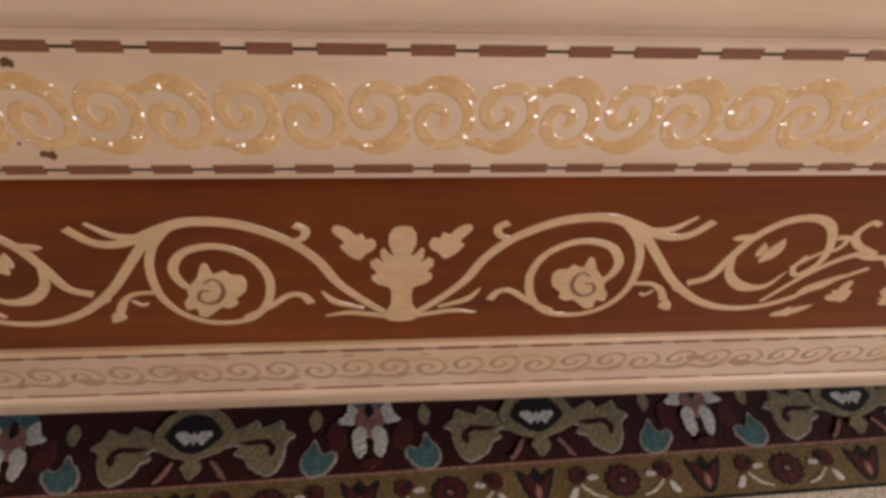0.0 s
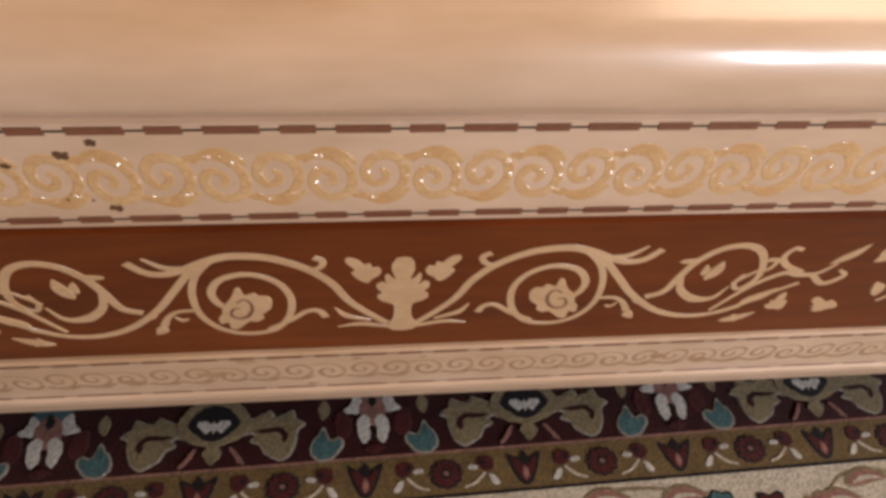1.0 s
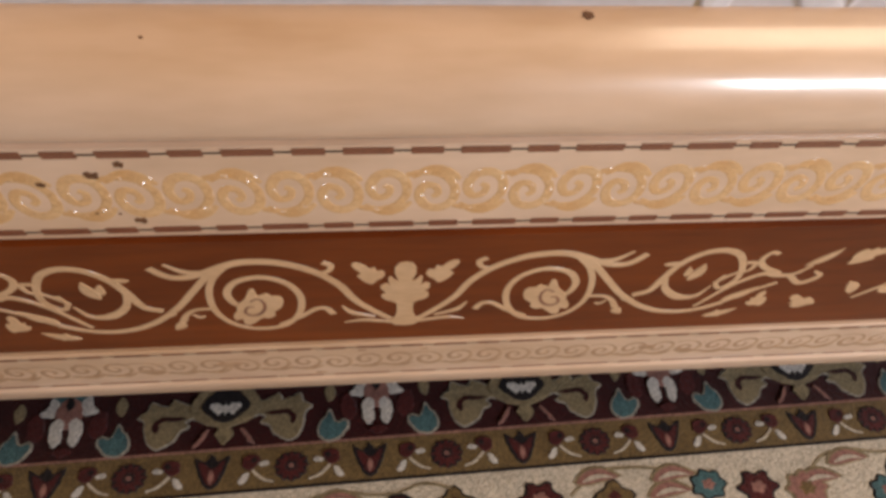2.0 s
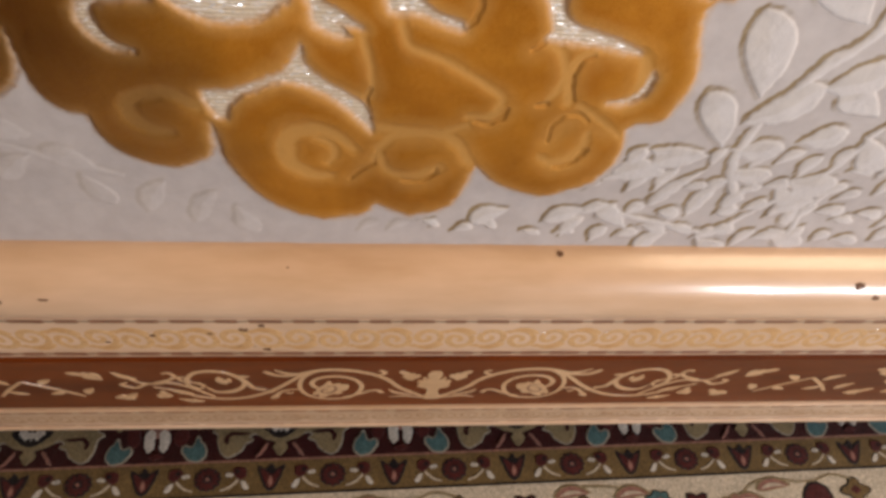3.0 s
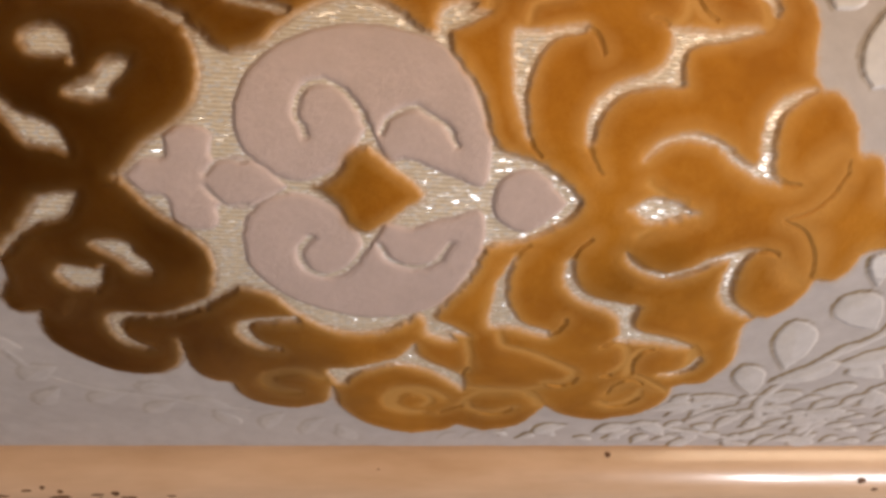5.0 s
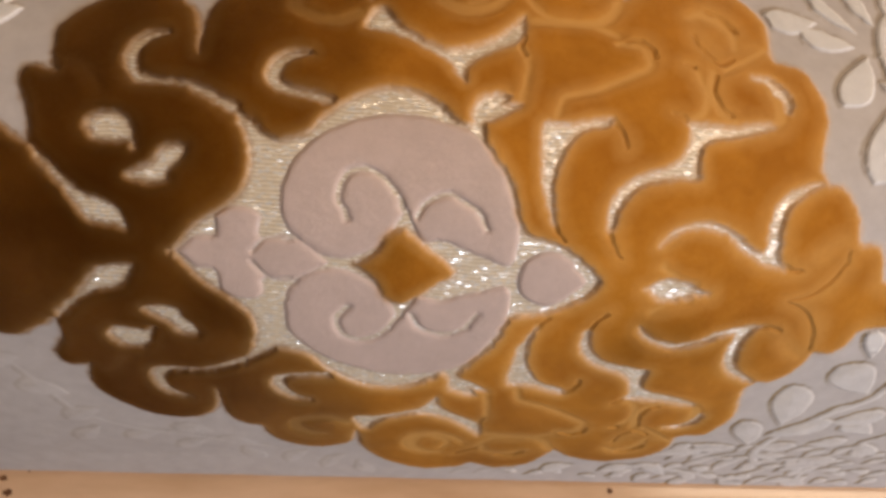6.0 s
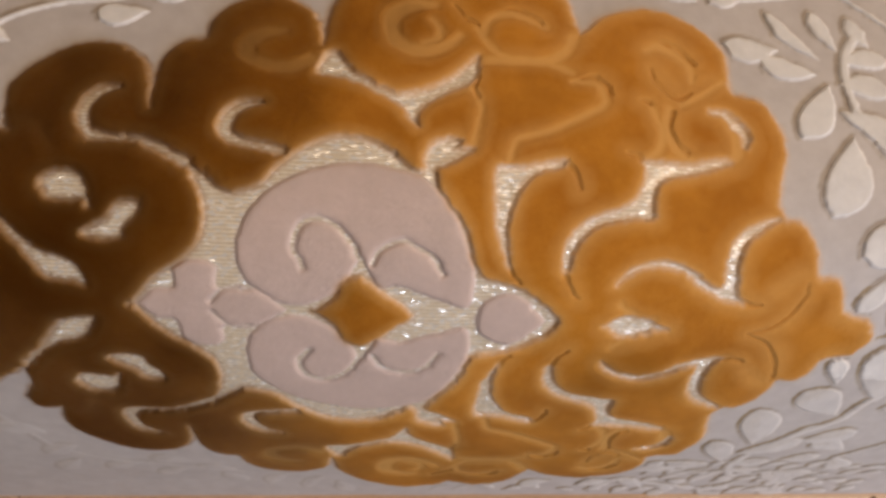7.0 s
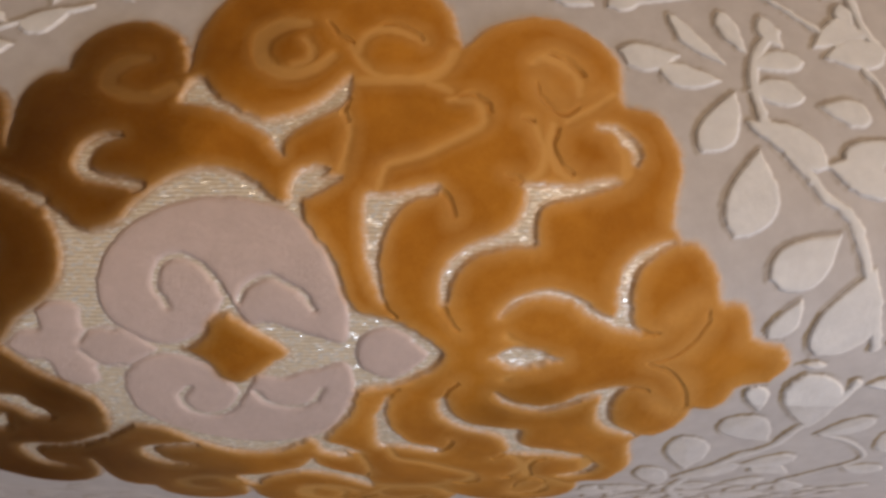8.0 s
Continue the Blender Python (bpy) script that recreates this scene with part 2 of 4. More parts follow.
# flat pieces are drawn in millimetres (x, z) on a face and given thickness along -y
def plate(bm, outline, thick, to_world, bevel=0.25):
    """A thin raised piece with chamfered edges from a closed outline, placed by to_world(x, z, proud)."""
    pts = [np.array(p) for p in outline]
    size = np.ptp(np.array(pts), axis=0).min()
    bevel = min(bevel, 0.06 * size)
    area = sum(a[0] * b[1] - b[0] * a[1] for a, b in zip(pts, pts[1:] + pts[:1]))
    if area < 0:
        pts.reverse()
    c = sum(pts) / len(pts)
    low = [bm.verts.new(to_world(p[0], p[1], 0.0)) for p in pts]
    inner = []
    for i, p in enumerate(pts):
        t = pts[(i + 1) % len(pts)] - pts[i - 1]
        t = t / (np.hypot(*t) + 1e-9)
        q = p + bevel * np.array((-t[1], t[0]))
        inner.append(bm.verts.new(to_world(q[0], q[1], thick)))
    for i in range(len(pts)):
        j = (i + 1) % len(pts)
        bm.faces.new((low[i], low[j], inner[j], inner[i]))
    for tri in tessellate_polygon([[v.co for v in inner]]):
        bm.faces.new([inner[k] for k in tri])
    return bm


def stroke_outline(pts, w0, w1, w2, n=7):
    """The outline of a tapering stroke along a curve: widths at its start, middle and end."""
    c = catmull(pts, n)
    t = np.gradient(c, axis=0)
    t /= np.hypot(*t.T)[:, None] + 1e-9
    s = np.linspace(0, 1, len(c))
    w = np.where(s < 0.5, w0 + (w1 - w0) * s * 2, w1 + (w2 - w1) * (s - 0.5) * 2) / 2
    nrm = np.stack([-t[:, 1], t[:, 0]], 1) * w[:, None]
    return c + nrm, c - nrm


def ribbon(bm, pts, w0, w1, w2, thick, to_world, bevel=0.22, n=7):
    """A raised tapering stroke with chamfered sides."""
    c = catmull(pts, n)
    a, b = stroke_outline(pts, w0, w1, w2, n)
    rows = []
    for p, q, m in zip(a, b, c):
        d = (q - p)
        k = min(0.4, bevel / (np.hypot(*d) + 1e-9))
        rows.append([bm.verts.new(to_world(*u, h)) for u, h in ((p, 0), (p + d * k, thick), (q - d * k, thick), (q, 0))])
    for r, s in zip(rows, rows[1:]):
        for k in range(3):
            bm.faces.new((r[k], r[k + 1], s[k + 1], s[k]))
    bm.faces.new(rows[0][::-1])
    bm.faces.new(rows[-1])
    return bm


def leaf_outline(base, tip, width, bend=0.0, n=15):
    b, t = np.array(base, float), np.array(tip, float)
    d = t - b
    nrm = np.array((-d[1], d[0]))
    out, back = [], []
    ratio = width / np.hypot(*d)
    for i in range(n):
        s = i / (n - 1)
        mid = b + d * s + nrm * bend * math.sin(math.pi * s)
        half = ratio / 2 * (math.sin(math.pi * s ** 1.45) ** 0.6 if 0 < s < 1 else 0.03)
        out.append(mid + nrm * half)
        back.append(mid - nrm * half)
    return out + back[::-1]


def leaf_ribbon(bm, base, tip, width, bend, thick, to_world, n=9):
    """A raised leaf: an oval blade on a bent midline, thin at its rim."""
    b, t = np.array(base, float), np.array(tip, float)
    d = t - b
    nrm = np.array((-d[1], d[0]))
    ratio = width / np.hypot(*d) / 2
    rows = []
    for i in range(n):
        s = i / (n - 1)
        mid = b + d * s + nrm * bend * math.sin(math.pi * s)
        half = nrm * ratio * max(0.03, math.sin(math.pi * s ** 0.8) ** 0.8 if 0 < s < 1 else 0.03)
        rows.append([bm.verts.new(to_world(*(mid + half * k), h)) for k, h in ((1, 0), (0.86, thick), (-0.86, thick), (-1, 0))])
    for r, s in zip(rows, rows[1:]):
        for k in range(3):
            bm.faces.new((r[k], r[k + 1], s[k + 1], s[k]))
    return bm


def petals(cx, cy, r, lobes, depth, n=40, squash=1.0, turn=0.0):
    return [(cx + r * (1 + depth * math.cos(lobes * a)) * math.cos(a + turn), cy + squash * r * (1 + depth * math.cos(lobes * a)) * math.sin(a + turn))
            for a in (2 * math.pi * i / n for i in range(n))]


# ---------- the room ----------
def room():
    W, E, S, N, H, T = -1.5, 2.2, -0.95, 1.4, 2.43, 0.15
    def wall(name, *b):
        bm = bmesh.new()
        box(bm, *b)
        return tagged(part(name, bm, PLASTER), "plain beige painted room wall", "wall", kind="structure")
    # unseen dark wall, added so the sofa's left end gets less light
    west = wall("wall_west", W - T, W, S, N, 0, H)
    west.data.materials[0] = WALNUT
    west["label"] = "unseen dark brown wall added to dim the left side"
    wall("wall_east", E, E + T, S, N, 0, H)
    wall("wall_north", W - T, E + T, N, N + T, 0, H)
    bm = bmesh.new()
    lo, hi = 0.55, 0.85
    box(bm, W - T, E + T, S - T, S, 0, lo)
    box(bm, W - T, E + T, S - T, S, hi, H)
    xs = [W - T] + [x for w in WINDOW for x in w] + [E + T]
    for a, b in zip(xs[::2], xs[1::2]):
        box(bm, a, b, S - T, S, lo, hi)
    tagged(part("wall_south", bm, PLASTER), "beige painted wall with two window openings", "wall", kind="structure")
    for i, (a, b) in enumerate(WINDOW):
        root = tagged(new("window_%d" % (i + 1)), "white framed window letting in daylight", "window", kind="structure")
        bm = bmesh.new()
        for x0, x1, z0, z1 in ((a, a + 0.04, lo, hi), (b - 0.04, b, lo, hi), (a + 0.04, b - 0.04, lo, lo + 0.04), (a + 0.04, b - 0.04, hi - 0.04, hi)):
            box(bm, x0, x1, S - 0.09, S - 0.04, z0, z1, 0.004)
        part("window_frame", bm, WHITE_PAINT, root)
        bm = bmesh.new()
        box(bm, a + 0.04, b - 0.04, S - 0.068, S - 0.062, lo + 0.04, hi - 0.04)
        pane = part("pane", bm, GLASS, root)
        pane.visible_shadow = False
    bm = bmesh.new()
    box(bm, W - T, E + T, S - T, N + T, -0.16, -0.012)
    tagged(part("floor", bm, FLOOR_TILE), "beige stone floor under the rug", "floor", kind="structure")
    bm = bmesh.new()
    box(bm, W - T, E + T, S - T, N + T, H, H + 0.12)
    tagged(part("ceiling", bm, CEILING_PAINT), "plain white painted ceiling", "ceiling", kind="structure")


room()

# ---------- the sofa's front rail ----------
sofa = tagged(new("sofa"), "carved cream sofa with inlaid mahogany rail and gold velvet brocade seat", "sofa")
X0, X1 = -0.78, 0.78


def strip(name, prof, mat, label="", parent=sofa, smooth=False, cuts=1):
    bm = bmesh.new()
    extrude_profile(bm, prof, X0, X1, cuts)
    return part(name, bm, mat, parent, label, smooth)


ROLL = catmull([(0.0072, 0.2655), (0.0042, 0.2705), (0.0046, 0.2775), (0.0085, 0.2850), (0.0155, 0.2905), (0.0235, 0.2924), (0.0295, 0.2905), (0.0370, 0.2870)], 6)
roll = strip("roll_moulding", [(0.03, 0.2655)] + [tuple(p) for p in ROLL] + [(0.05, 0.284)], CREAM, "glossy cream rounded top moulding with chipped spots", smooth=True)
gilt_panel = strip("gilt_band", [(0.03, 0.2294), (0.0024, 0.2294), (0.0026, 0.2300), (0.0058, 0.2648), (0.0075, 0.2655), (0.03, 0.2655)], CREAM, "cream band with worn gilt scrollwork")
mahogany = strip("mahogany_panel", [(0.03, 0.1535), (0.0, 0.1535), (0.0, 0.2290), (0.03, 0.2290)], MAHOGANY, "polished mahogany panel with pale scroll inlay")
BASE = [(0.03, 0.1530), (-0.0012, 0.1530), (-0.0022, 0.1515), (-0.0018, 0.1200), (-0.0030, 0.1185), (-0.0030, 0.1150), (-0.0012, 0.1130), (0.0006, 0.1000), (0.0040, 0.0905), (0.0060, 0.0885), (0.03, 0.0885)]
base = strip("base_moulding", BASE, CREAM, "cream base moulding with worn small scroll band")
bm = bmesh.new()
box(bm, X0, X1, 0.03, 0.058, 0.0885, 0.2905)
part("rail_core", bm, WALNUT, sofa)
bm = bmesh.new()
box(bm, X0, X1, 0.06, 0.60, 0.16, 0.288)
part("seat_deck", bm, WALNUT, sofa)
for fx in (-0.70, 0.70):
    for fy in (0.045, 0.55):
        bm = bmesh.new()
        box(bm, fx - 0.035, fx + 0.035, fy - 0.03, fy + 0.03, 0.0, 0.0885 if fy < 0.1 else 0.16, 0.006)
        part("foot", bm, CREAM, sofa, "cream block foot on the rug")


def on_panel(x, z, h):
    return (x / 1000, -h / 1000, z / 1000)


def on_gilt(x, z, h):
    k = (z - 230.0) / 34.8
    return (x / 1000, 0.0026 + 0.0032 * k - h / 1000, z / 1000)


def on_base(x, z, h):
    k = (151.5 - z) / 31.5
    return (x / 1000, -0.0022 + 0.0004 * k - h / 1000, z / 1000)


# dashes of dark inlay with hairlines between them
def dash_line(z, height, place, parent, x0, x1, long=13.2, short=8.6, gap=4.6, thick=0.18, shift=0.0):
    thin = 0.14 * height
    def dash(w):
        bm = bmesh.new()
        plate(bm, [(0, -height / 2), (w, -height / 2), (w, height / 2), (0, height / 2)], thick, lambda a, b, h: (a / 1000, -h / 1000, b / 1000), 0.12)
        me = bpy.data.meshes.new("dash")
        bm.to_mesh(me)
        bm.free()
        me.materials.append(DASH)
        return me
    kinds = (long, short)
    meshes = [dash(w) for w in kinds]
    x, i = x0 + shift, 0
    while x < x1:
        ob = shared("dash", meshes[i % 2], parent, Matrix.Translation(place(x, z, 0.0)))
        x += kinds[i % 2] + gap
        i += 1
    bm = bmesh.new()
    plate(bm, [(x0, z - thin), (x1, z - thin), (x1, z + thin), (x0, z + thin)], 0.05, place, 0.05)
    part("hairline", bm, EBONY, parent)


dash_line(262.6, 2.7, on_gilt, gilt_panel, -330, 350, shift=3.4)
dash_line(232.0, 2.7, on_gilt, gilt_panel, -330, 350, shift=9.0)
dash_line(152.3, 1.3, lambda x, z, h: (x / 1000, -0.0024 - h / 1000, z / 1000 - 0.0012), base, -330, 350, shift=1.0)
dash_line(121.0, 1.2, on_base, base, -330, 350, long=24, short=15, gap=5, shift=6)


# ---------- running scrolls in gilt and tan ----------
def scroll_mesh(name, w, h, mat, place, bold):
    bm = bmesh.new()
    wave = [(0, -0.40), (0.35, -0.46), (0.75, -0.38), (1.0, -0.08), (0.96, 0.28), (0.70, 0.45), (0.40, 0.38), (0.26, 0.10), (0.38, -0.14), (0.60, -0.10), (0.66, 0.08), (0.54, 0.16)]
    ribbon(bm, [(w * x, h * y) for x, y in wave], bold * 0.7, bold * 1.25, bold * 0.7, 0.24, place, 0.3, 4)
    ribbon(bm, [(w * 0.12, -h * 0.34), (w * 0.45, -h * 0.52), (w * 0.85, -h * 0.46), (w * 1.1, -h * 0.28)], bold * 0.5, bold * 1.5, bold * 0.5, 0.16, place, 0.3, 4)
    bmesh.ops.recalc_face_normals(bm, faces=bm.faces)
    me = bpy.data.meshes.new(name)
    bm.to_mesh(me)
    bm.free()
    me.materials.append(mat)
    return me


lean = math.atan2(3.2, 34.8)
flat = lambda x, z, h: (x / 1000, -h * 0.4 / 1000, z / 1000)
gilt_scroll = scroll_mesh("gilt_scroll", 13.6, 16.5, GILT, flat, 2.7)
tan_scroll = scroll_mesh("tan_scroll", 12.4, 14.0, TAN, flat, 1.7)
for i in range(-22, 25):
    m = Matrix.Translation(on_gilt(i * 13.6, 246.6, 0.0)) @ Matrix.Rotation(-lean, 4, "X")
    shared("gilt_scroll", gilt_scroll, gilt_panel, m @ Matrix.Diagonal((1, 1, 1 if i % 2 else -1, 1)))
    m = Matrix.Translation(on_base(i * 12.6 + 3, 136.5, 0.0))
    shared("tan_scroll", tan_scroll, base, m @ Matrix.Diagonal((1, 1, 1 if i % 3 else -1, 1)))

# ---------- pale inlay on the mahogany ----------
VINE = [
    ("0,167 -7,173.5 -17,187 -22,199 -28,207.5 -35,213 -42,216 -51,216.6 -58,214 -65,210 -71,207.8 -76,209 -80,214.5", 2.6, 3.6, 3.0),
    ("-64,211 -70,211.5 -75,216.5", 1.6, 2.6, 1.2),
    ("-28,208 -25,209.5 -24,213 -26.5,215", 2.0, 2.2, 2.6),
    ("-57,214 -62.5,206 -66,195 -66.5,182 -62.5,172 -55,167.3 -45,169 -38.5,178 -36,190 -38,199.5 -43,205 -49,206.5 -56,203.5 -60,196 -59,188.5 -55,186", 2.4, 2.6, 2.8),
    ("-46,170 -38,176 -32,182 -28,182 -26,177.5", 2.2, 2.4, 2.8),
    ("-5,169 -15,171.5 -22.5,170", 2.2, 2.6, 0.8),
    ("-11,174 -19,178 -22.5,184", 1.6, 2.8, 0.8),
    ("-56,214.5 -63,209 -70,199 -79,186 -90,175 -101,169.5 -112,169.5 -121,175 -129,184 -137,191", 2.6, 3.0, 2.0),
    ("-67,185 -73,184.5 -77,181 -80,175", 1.8, 2.0, 2.8),
    ("-75,181 -73,178.5 -71,179.5", 1.2, 1.8, 1.2),
    ("-84,184.5 -89.5,188 -91.5,198 -94,207 -99,213.5 -106,215.5 -113,212 -118,203 -119.5,194 -116,188 -113,192 -114,198", 3.2, 3.0, 1.6),
    ("-92,199 -95,189 -102,182 -109,182 -112,190", 1.6, 4.2, 0.8),
    ("-112,173 -120,190 -128,198 -134,196.5 -140,197 -144,203", 1.8, 3.0, 1.6),
    ("-134,198 -126,203 -122.5,208.5 -124,213 -127,212", 2.6, 2.4, 1.8),
    ("-112,192 -117,199 -121,201 -121.5,206 -118,206.5", 1.6, 1.8, 2.2),
    ("-139,196 -146,190 -151,195 -147,199", 2.2, 3.0, 1.2),
    ("-108,169 -116,171 -123,175", 1.8, 2.4, 0.8),
    ("-175,176 -184,188 -195,200", 1.8, 2.6, 2.0),
]
VINE_LEAVES = [
    ("-101,195 -103,207", 5.0), ("-99,198 -98,205", 3.0), ("-88,207 -95,208.5", 2.6), ("-80,175 -84,169", 4.2), ("-80,184 -86,180", 3.4),
    ("-141,203 -149,215", 4.4), ("-145,205 -146,212", 2.4), ("-121,178 -131,188", 5.0), ("-119,164 -131,170", 4.6), ("-123,169 -126,163", 3.4),
    ("-172,180 -166,190", 5.0), ("-182,184 -190,180", 4.6), ("-188,196 -180,204", 4.6),
]


ROSE = points("-43.4,184.6 -42.1,190.6 -43.4,193.2 -45.8,193.4 -47.2,195.6 -50.3,193.9 -50.7,198.7 -52.6,198.2 -54.7,192.6 -57.5,188.6 -59,185.7 -59.3,182.8 -61.3,179.4 -61.2,175.1 -58.6,176.2 -58.8,171.8 -56.4,171.1 -53.7,173.9 -51.2,176.6 -49.3,175.9 -46.5,178.2 -46.5,181.1")
ROSE_LINE = points("-53.5,189.6 -50.8,191.6 -49.1,189 -49.4,184.2 -51.8,180 -54.8,179 -56.6,181.4 -55.2,185.5 -52.9,185.6")
OAK_LEAF = points("-6.7,206.4 -7.7,209 -9.4,208.6 -10.1,211.2 -11.8,210.4 -13,212.3 -14.8,214.1 -17,214.4 -17.5,212.1 -16.1,209.6 -14.8,207.3 -16.1,205.9 -15.2,203.6 -14.2,201.9 -12.6,200.2 -10.9,199.6 -9.5,202.1 -7.7,203.6")
PALMETTE = points("0,214.2 2.2,213.7 3.5,210.8 3.6,206.9 2.8,203.5 2.2,201.3 3.3,202.1 4.8,204.9 5.8,204.1 5.7,200.6 4.7,198 6.8,200.3 8.4,199 8.5,196.5 6.7,193.3 8.3,192.1 8.3,189.8 6.7,187.5 4.3,186.3 3.1,185 2.9,180.5 3.2,176 4.4,172.6 6,169.5 3.5,166.5 0,165.8")


def inlay_half(sign, shift, parent):
    place = lambda x, z, h: on_panel(sign * x + shift, z, h)
    for i, (text, a, b, c) in enumerate(VINE):
        bm = bmesh.new()
        ribbon(bm, points(text), a * 0.98, b * 0.98, c * 0.98, 0.11 + 0.007 * i + 0.003 * sign, place, 0.12, 6)
        bmesh.ops.recalc_face_normals(bm, faces=bm.faces)
        part("vine", bm, INLAY, parent, smooth=False)
    for i, (text, w) in enumerate(VINE_LEAVES):
        p = points(text)
        bm = bmesh.new()
        leaf_ribbon(bm, p[0], p[1], w, 0.08, 0.24 + 0.003 * i, place)
        bmesh.ops.recalc_face_normals(bm, faces=bm.faces)
        part("inlay_leaf", bm, INLAY, parent)
    bm = bmesh.new()
    plate(bm, [tuple(p) for p in catmull(ROSE, 2, True)], 0.25, place, 0.12)
    bmesh.ops.recalc_face_normals(bm, faces=bm.faces)
    part("inlay_rose", bm, INLAY, parent)
    bm = bmesh.new()
    ribbon(bm, ROSE_LINE, 0.9, 1.6, 0.9, 0.30, place, 0.1, 4)
    bmesh.ops.recalc_face_normals(bm, faces=bm.faces)
    part("rose_line", bm, DASH, parent)
    bm = bmesh.new()
    plate(bm, [tuple(p) for p in catmull(OAK_LEAF, 2, True)], 0.17 + 0.004 * sign, place, 0.12)
    bmesh.ops.recalc_face_normals(bm, faces=bm.faces)
    part("inlay_oak_leaf", bm, INLAY, parent)
    for k, (cx, cz, size, turn) in enumerate(((-161, 210, 1.05, 0.5), (-136, 177, 0.85, -0.7), (-155, 174, 0.95, -1.4))):
        c, si = size * math.cos(turn), size * math.sin(turn)
        bm = bmesh.new()
        plate(bm, [(cx + c * (x + 12.1) - si * (z - 207), cz + si * (x + 12.1) + c * (z - 207)) for x, z in catmull(OAK_LEAF, 2, True)], 0.26 + 0.004 * k, place, 0.12)
        bmesh.ops.recalc_face_normals(bm, faces=bm.faces)
        part("inlay_flower", bm, INLAY, parent)


def palmette(shift, parent):
    place = lambda x, z, h: on_panel(x + shift, z, h)
    bm = bmesh.new()
    plate(bm, PALMETTE + [(-x, z) for x, z in PALMETTE[-2:0:-1]], 0.30, place, 0.03)
    bmesh.ops.recalc_face_normals(bm, faces=bm.faces)
    part("palmette", bm, INLAY, parent)


for shift in (0.0, 390.0, -390.0):
    palmette(shift, mahogany)
    inlay_half(1, shift, mahogany)
    inlay_half(-1, shift, mahogany)


# chips and spots in the lacquer
def chip(x, y, z, r, normal, squash):
    bm = bmesh.new()
    rnd = random.Random(int(x * 10000 + z * 7777))
    nrm = Vector(normal).normalized()
    ux = Vector((1, 0, 0))
    uz = nrm.cross(ux).normalized() * -1
    pts = []
    for i in range(14):
        a = 2 * math.pi * i / 14
        k = r * rnd.uniform(0.55, 1.15)
        pts.append(bm.verts.new(Vector((x, y, z)) + nrm * 0.00025 + ux * k * math.cos(a) + uz * k * squash * math.sin(a)))
    bm.faces.new(pts)
    r2 = bmesh.ops.extrude_face_region(bm, geom=list(bm.faces))
    bmesh.ops.translate(bm, vec=-nrm * 0.0006, verts=[v for v in r2["geom"] if isinstance(v, bmesh.types.BMVert)])
    bmesh.ops.recalc_face_normals(bm, faces=bm.faces)
    part("chip", bm, CHIP, sofa, "dark chip in the lacquer")


def on_roll(k):
    i = k * 36
    a, b = ROLL[int(i)], ROLL[min(int(i) + 1, len(ROLL) - 1)]
    p = a + (b - a) * (i - int(i))
    t = b - a if int(i) < len(ROLL) - 1 else ROLL[-1] - ROLL[-2]
    return p[0], p[1], (0, -t[1], t[0])


for x, z, r in ((-82, 255, 2.2), (-74, 259, 1.6), (-75, 236.5, 1.9), (-86, 240, 0.7), (-80, 239.5, 0.5), (-96, 252, 1.4), (-120, 250, 1.8), (-140, 244, 1.2)):
    p = on_gilt(x, z, 0)
    chip(p[0], p[1], p[2], r / 1000, (0, -1, 0.09), 0.7)
for x, k, r in ((44, 0.80, 1.6), (-60, 0.68, 0.5), (-173, 0.46, 2.0), (-196, 0.49, 1.5), (166, 0.57, 2.4), (174, 0.47, 1.7), (192, 0.83, 2.2), (198, 0.77, 1.5),
                (-235, 0.81, 1.9), (-232, 0.69, 2.3), (-228, 0.95, 1.2), (-224, 0.96, 0.6), (-225, 0.89, 0.6), (-203, 0.53, 1.2), (-166, 0.40, 1.0), (-180, 0.40, 0.8)):
    y, z, nrm = on_roll(k)
    chip(x / 1000, y, z, r / 1000, nrm, 0.75)
# the lacquer is rubbed through in long flecks at one end of the roll
for x, k, r in ((-222, 0.44, 4.2), (-210, 0.50, 2.4), (-196, 0.42, 4.8), (-181, 0.45, 3.0), (-168, 0.41, 3.6), (-150, 0.43, 2.2), (-239, 0.47, 3.4), (-228, 0.60, 1.4)):
    y, z, nrm = on_roll(k)
    chip(x / 1000, y, z, r / 1000, nrm, 0.22)


# patches on the base moulding where the varnish has gone dull
def dull_patch(x, z, r, squash, thick):
    rnd = random.Random(int(x * 7 + z))
    bm = bmesh.new()
    plate(bm, [(x + r * rnd.uniform(0.7, 1.1) * math.cos(a), z + r * squash * rnd.uniform(0.7, 1.1) * math.sin(a)) for a in np.linspace(0, 6.0, 16)], thick, on_base, 0.05)
    bmesh.ops.recalc_face_normals(bm, faces=bm.faces)
    part("dull_patch", bm, TAN, base, "dull brown worn patch")


for i, (x, z, r, squash) in enumerate(((-72, 137, 6.5, 0.5), (-58, 148, 4.0, 0.35), (-35, 124, 3.0, 0.4), (-17, 147, 2.2, 0.5), (8, 146.5, 2.0, 0.5), (104, 138, 4.5, 0.5), (122, 133, 5.0, 0.4), (-104, 133, 5.5, 0.4))):
    dull_patch(x, z, r, squash, 0.12 + 0.004 * i)


# ---------- the brocade seat ----------
SEAT = catmull([(.026, .2915), (.0305, .314), (.0345, .338), (.0405, .362), (.0495, .388), (.059, .412), (.0705, .4305), (.0845, .4455), (.102, .4555),
                (.122, .461), (.150, .4635), (.20, .464), (.30, .461), (.42, .455), (.56, .445)], 24)
ARC = np.r_[0, np.cumsum(np.hypot(*np.diff(SEAT, axis=0).T))] * 1000
AXIS_V, AXIS_SLOPE = 146.8, -0.0385

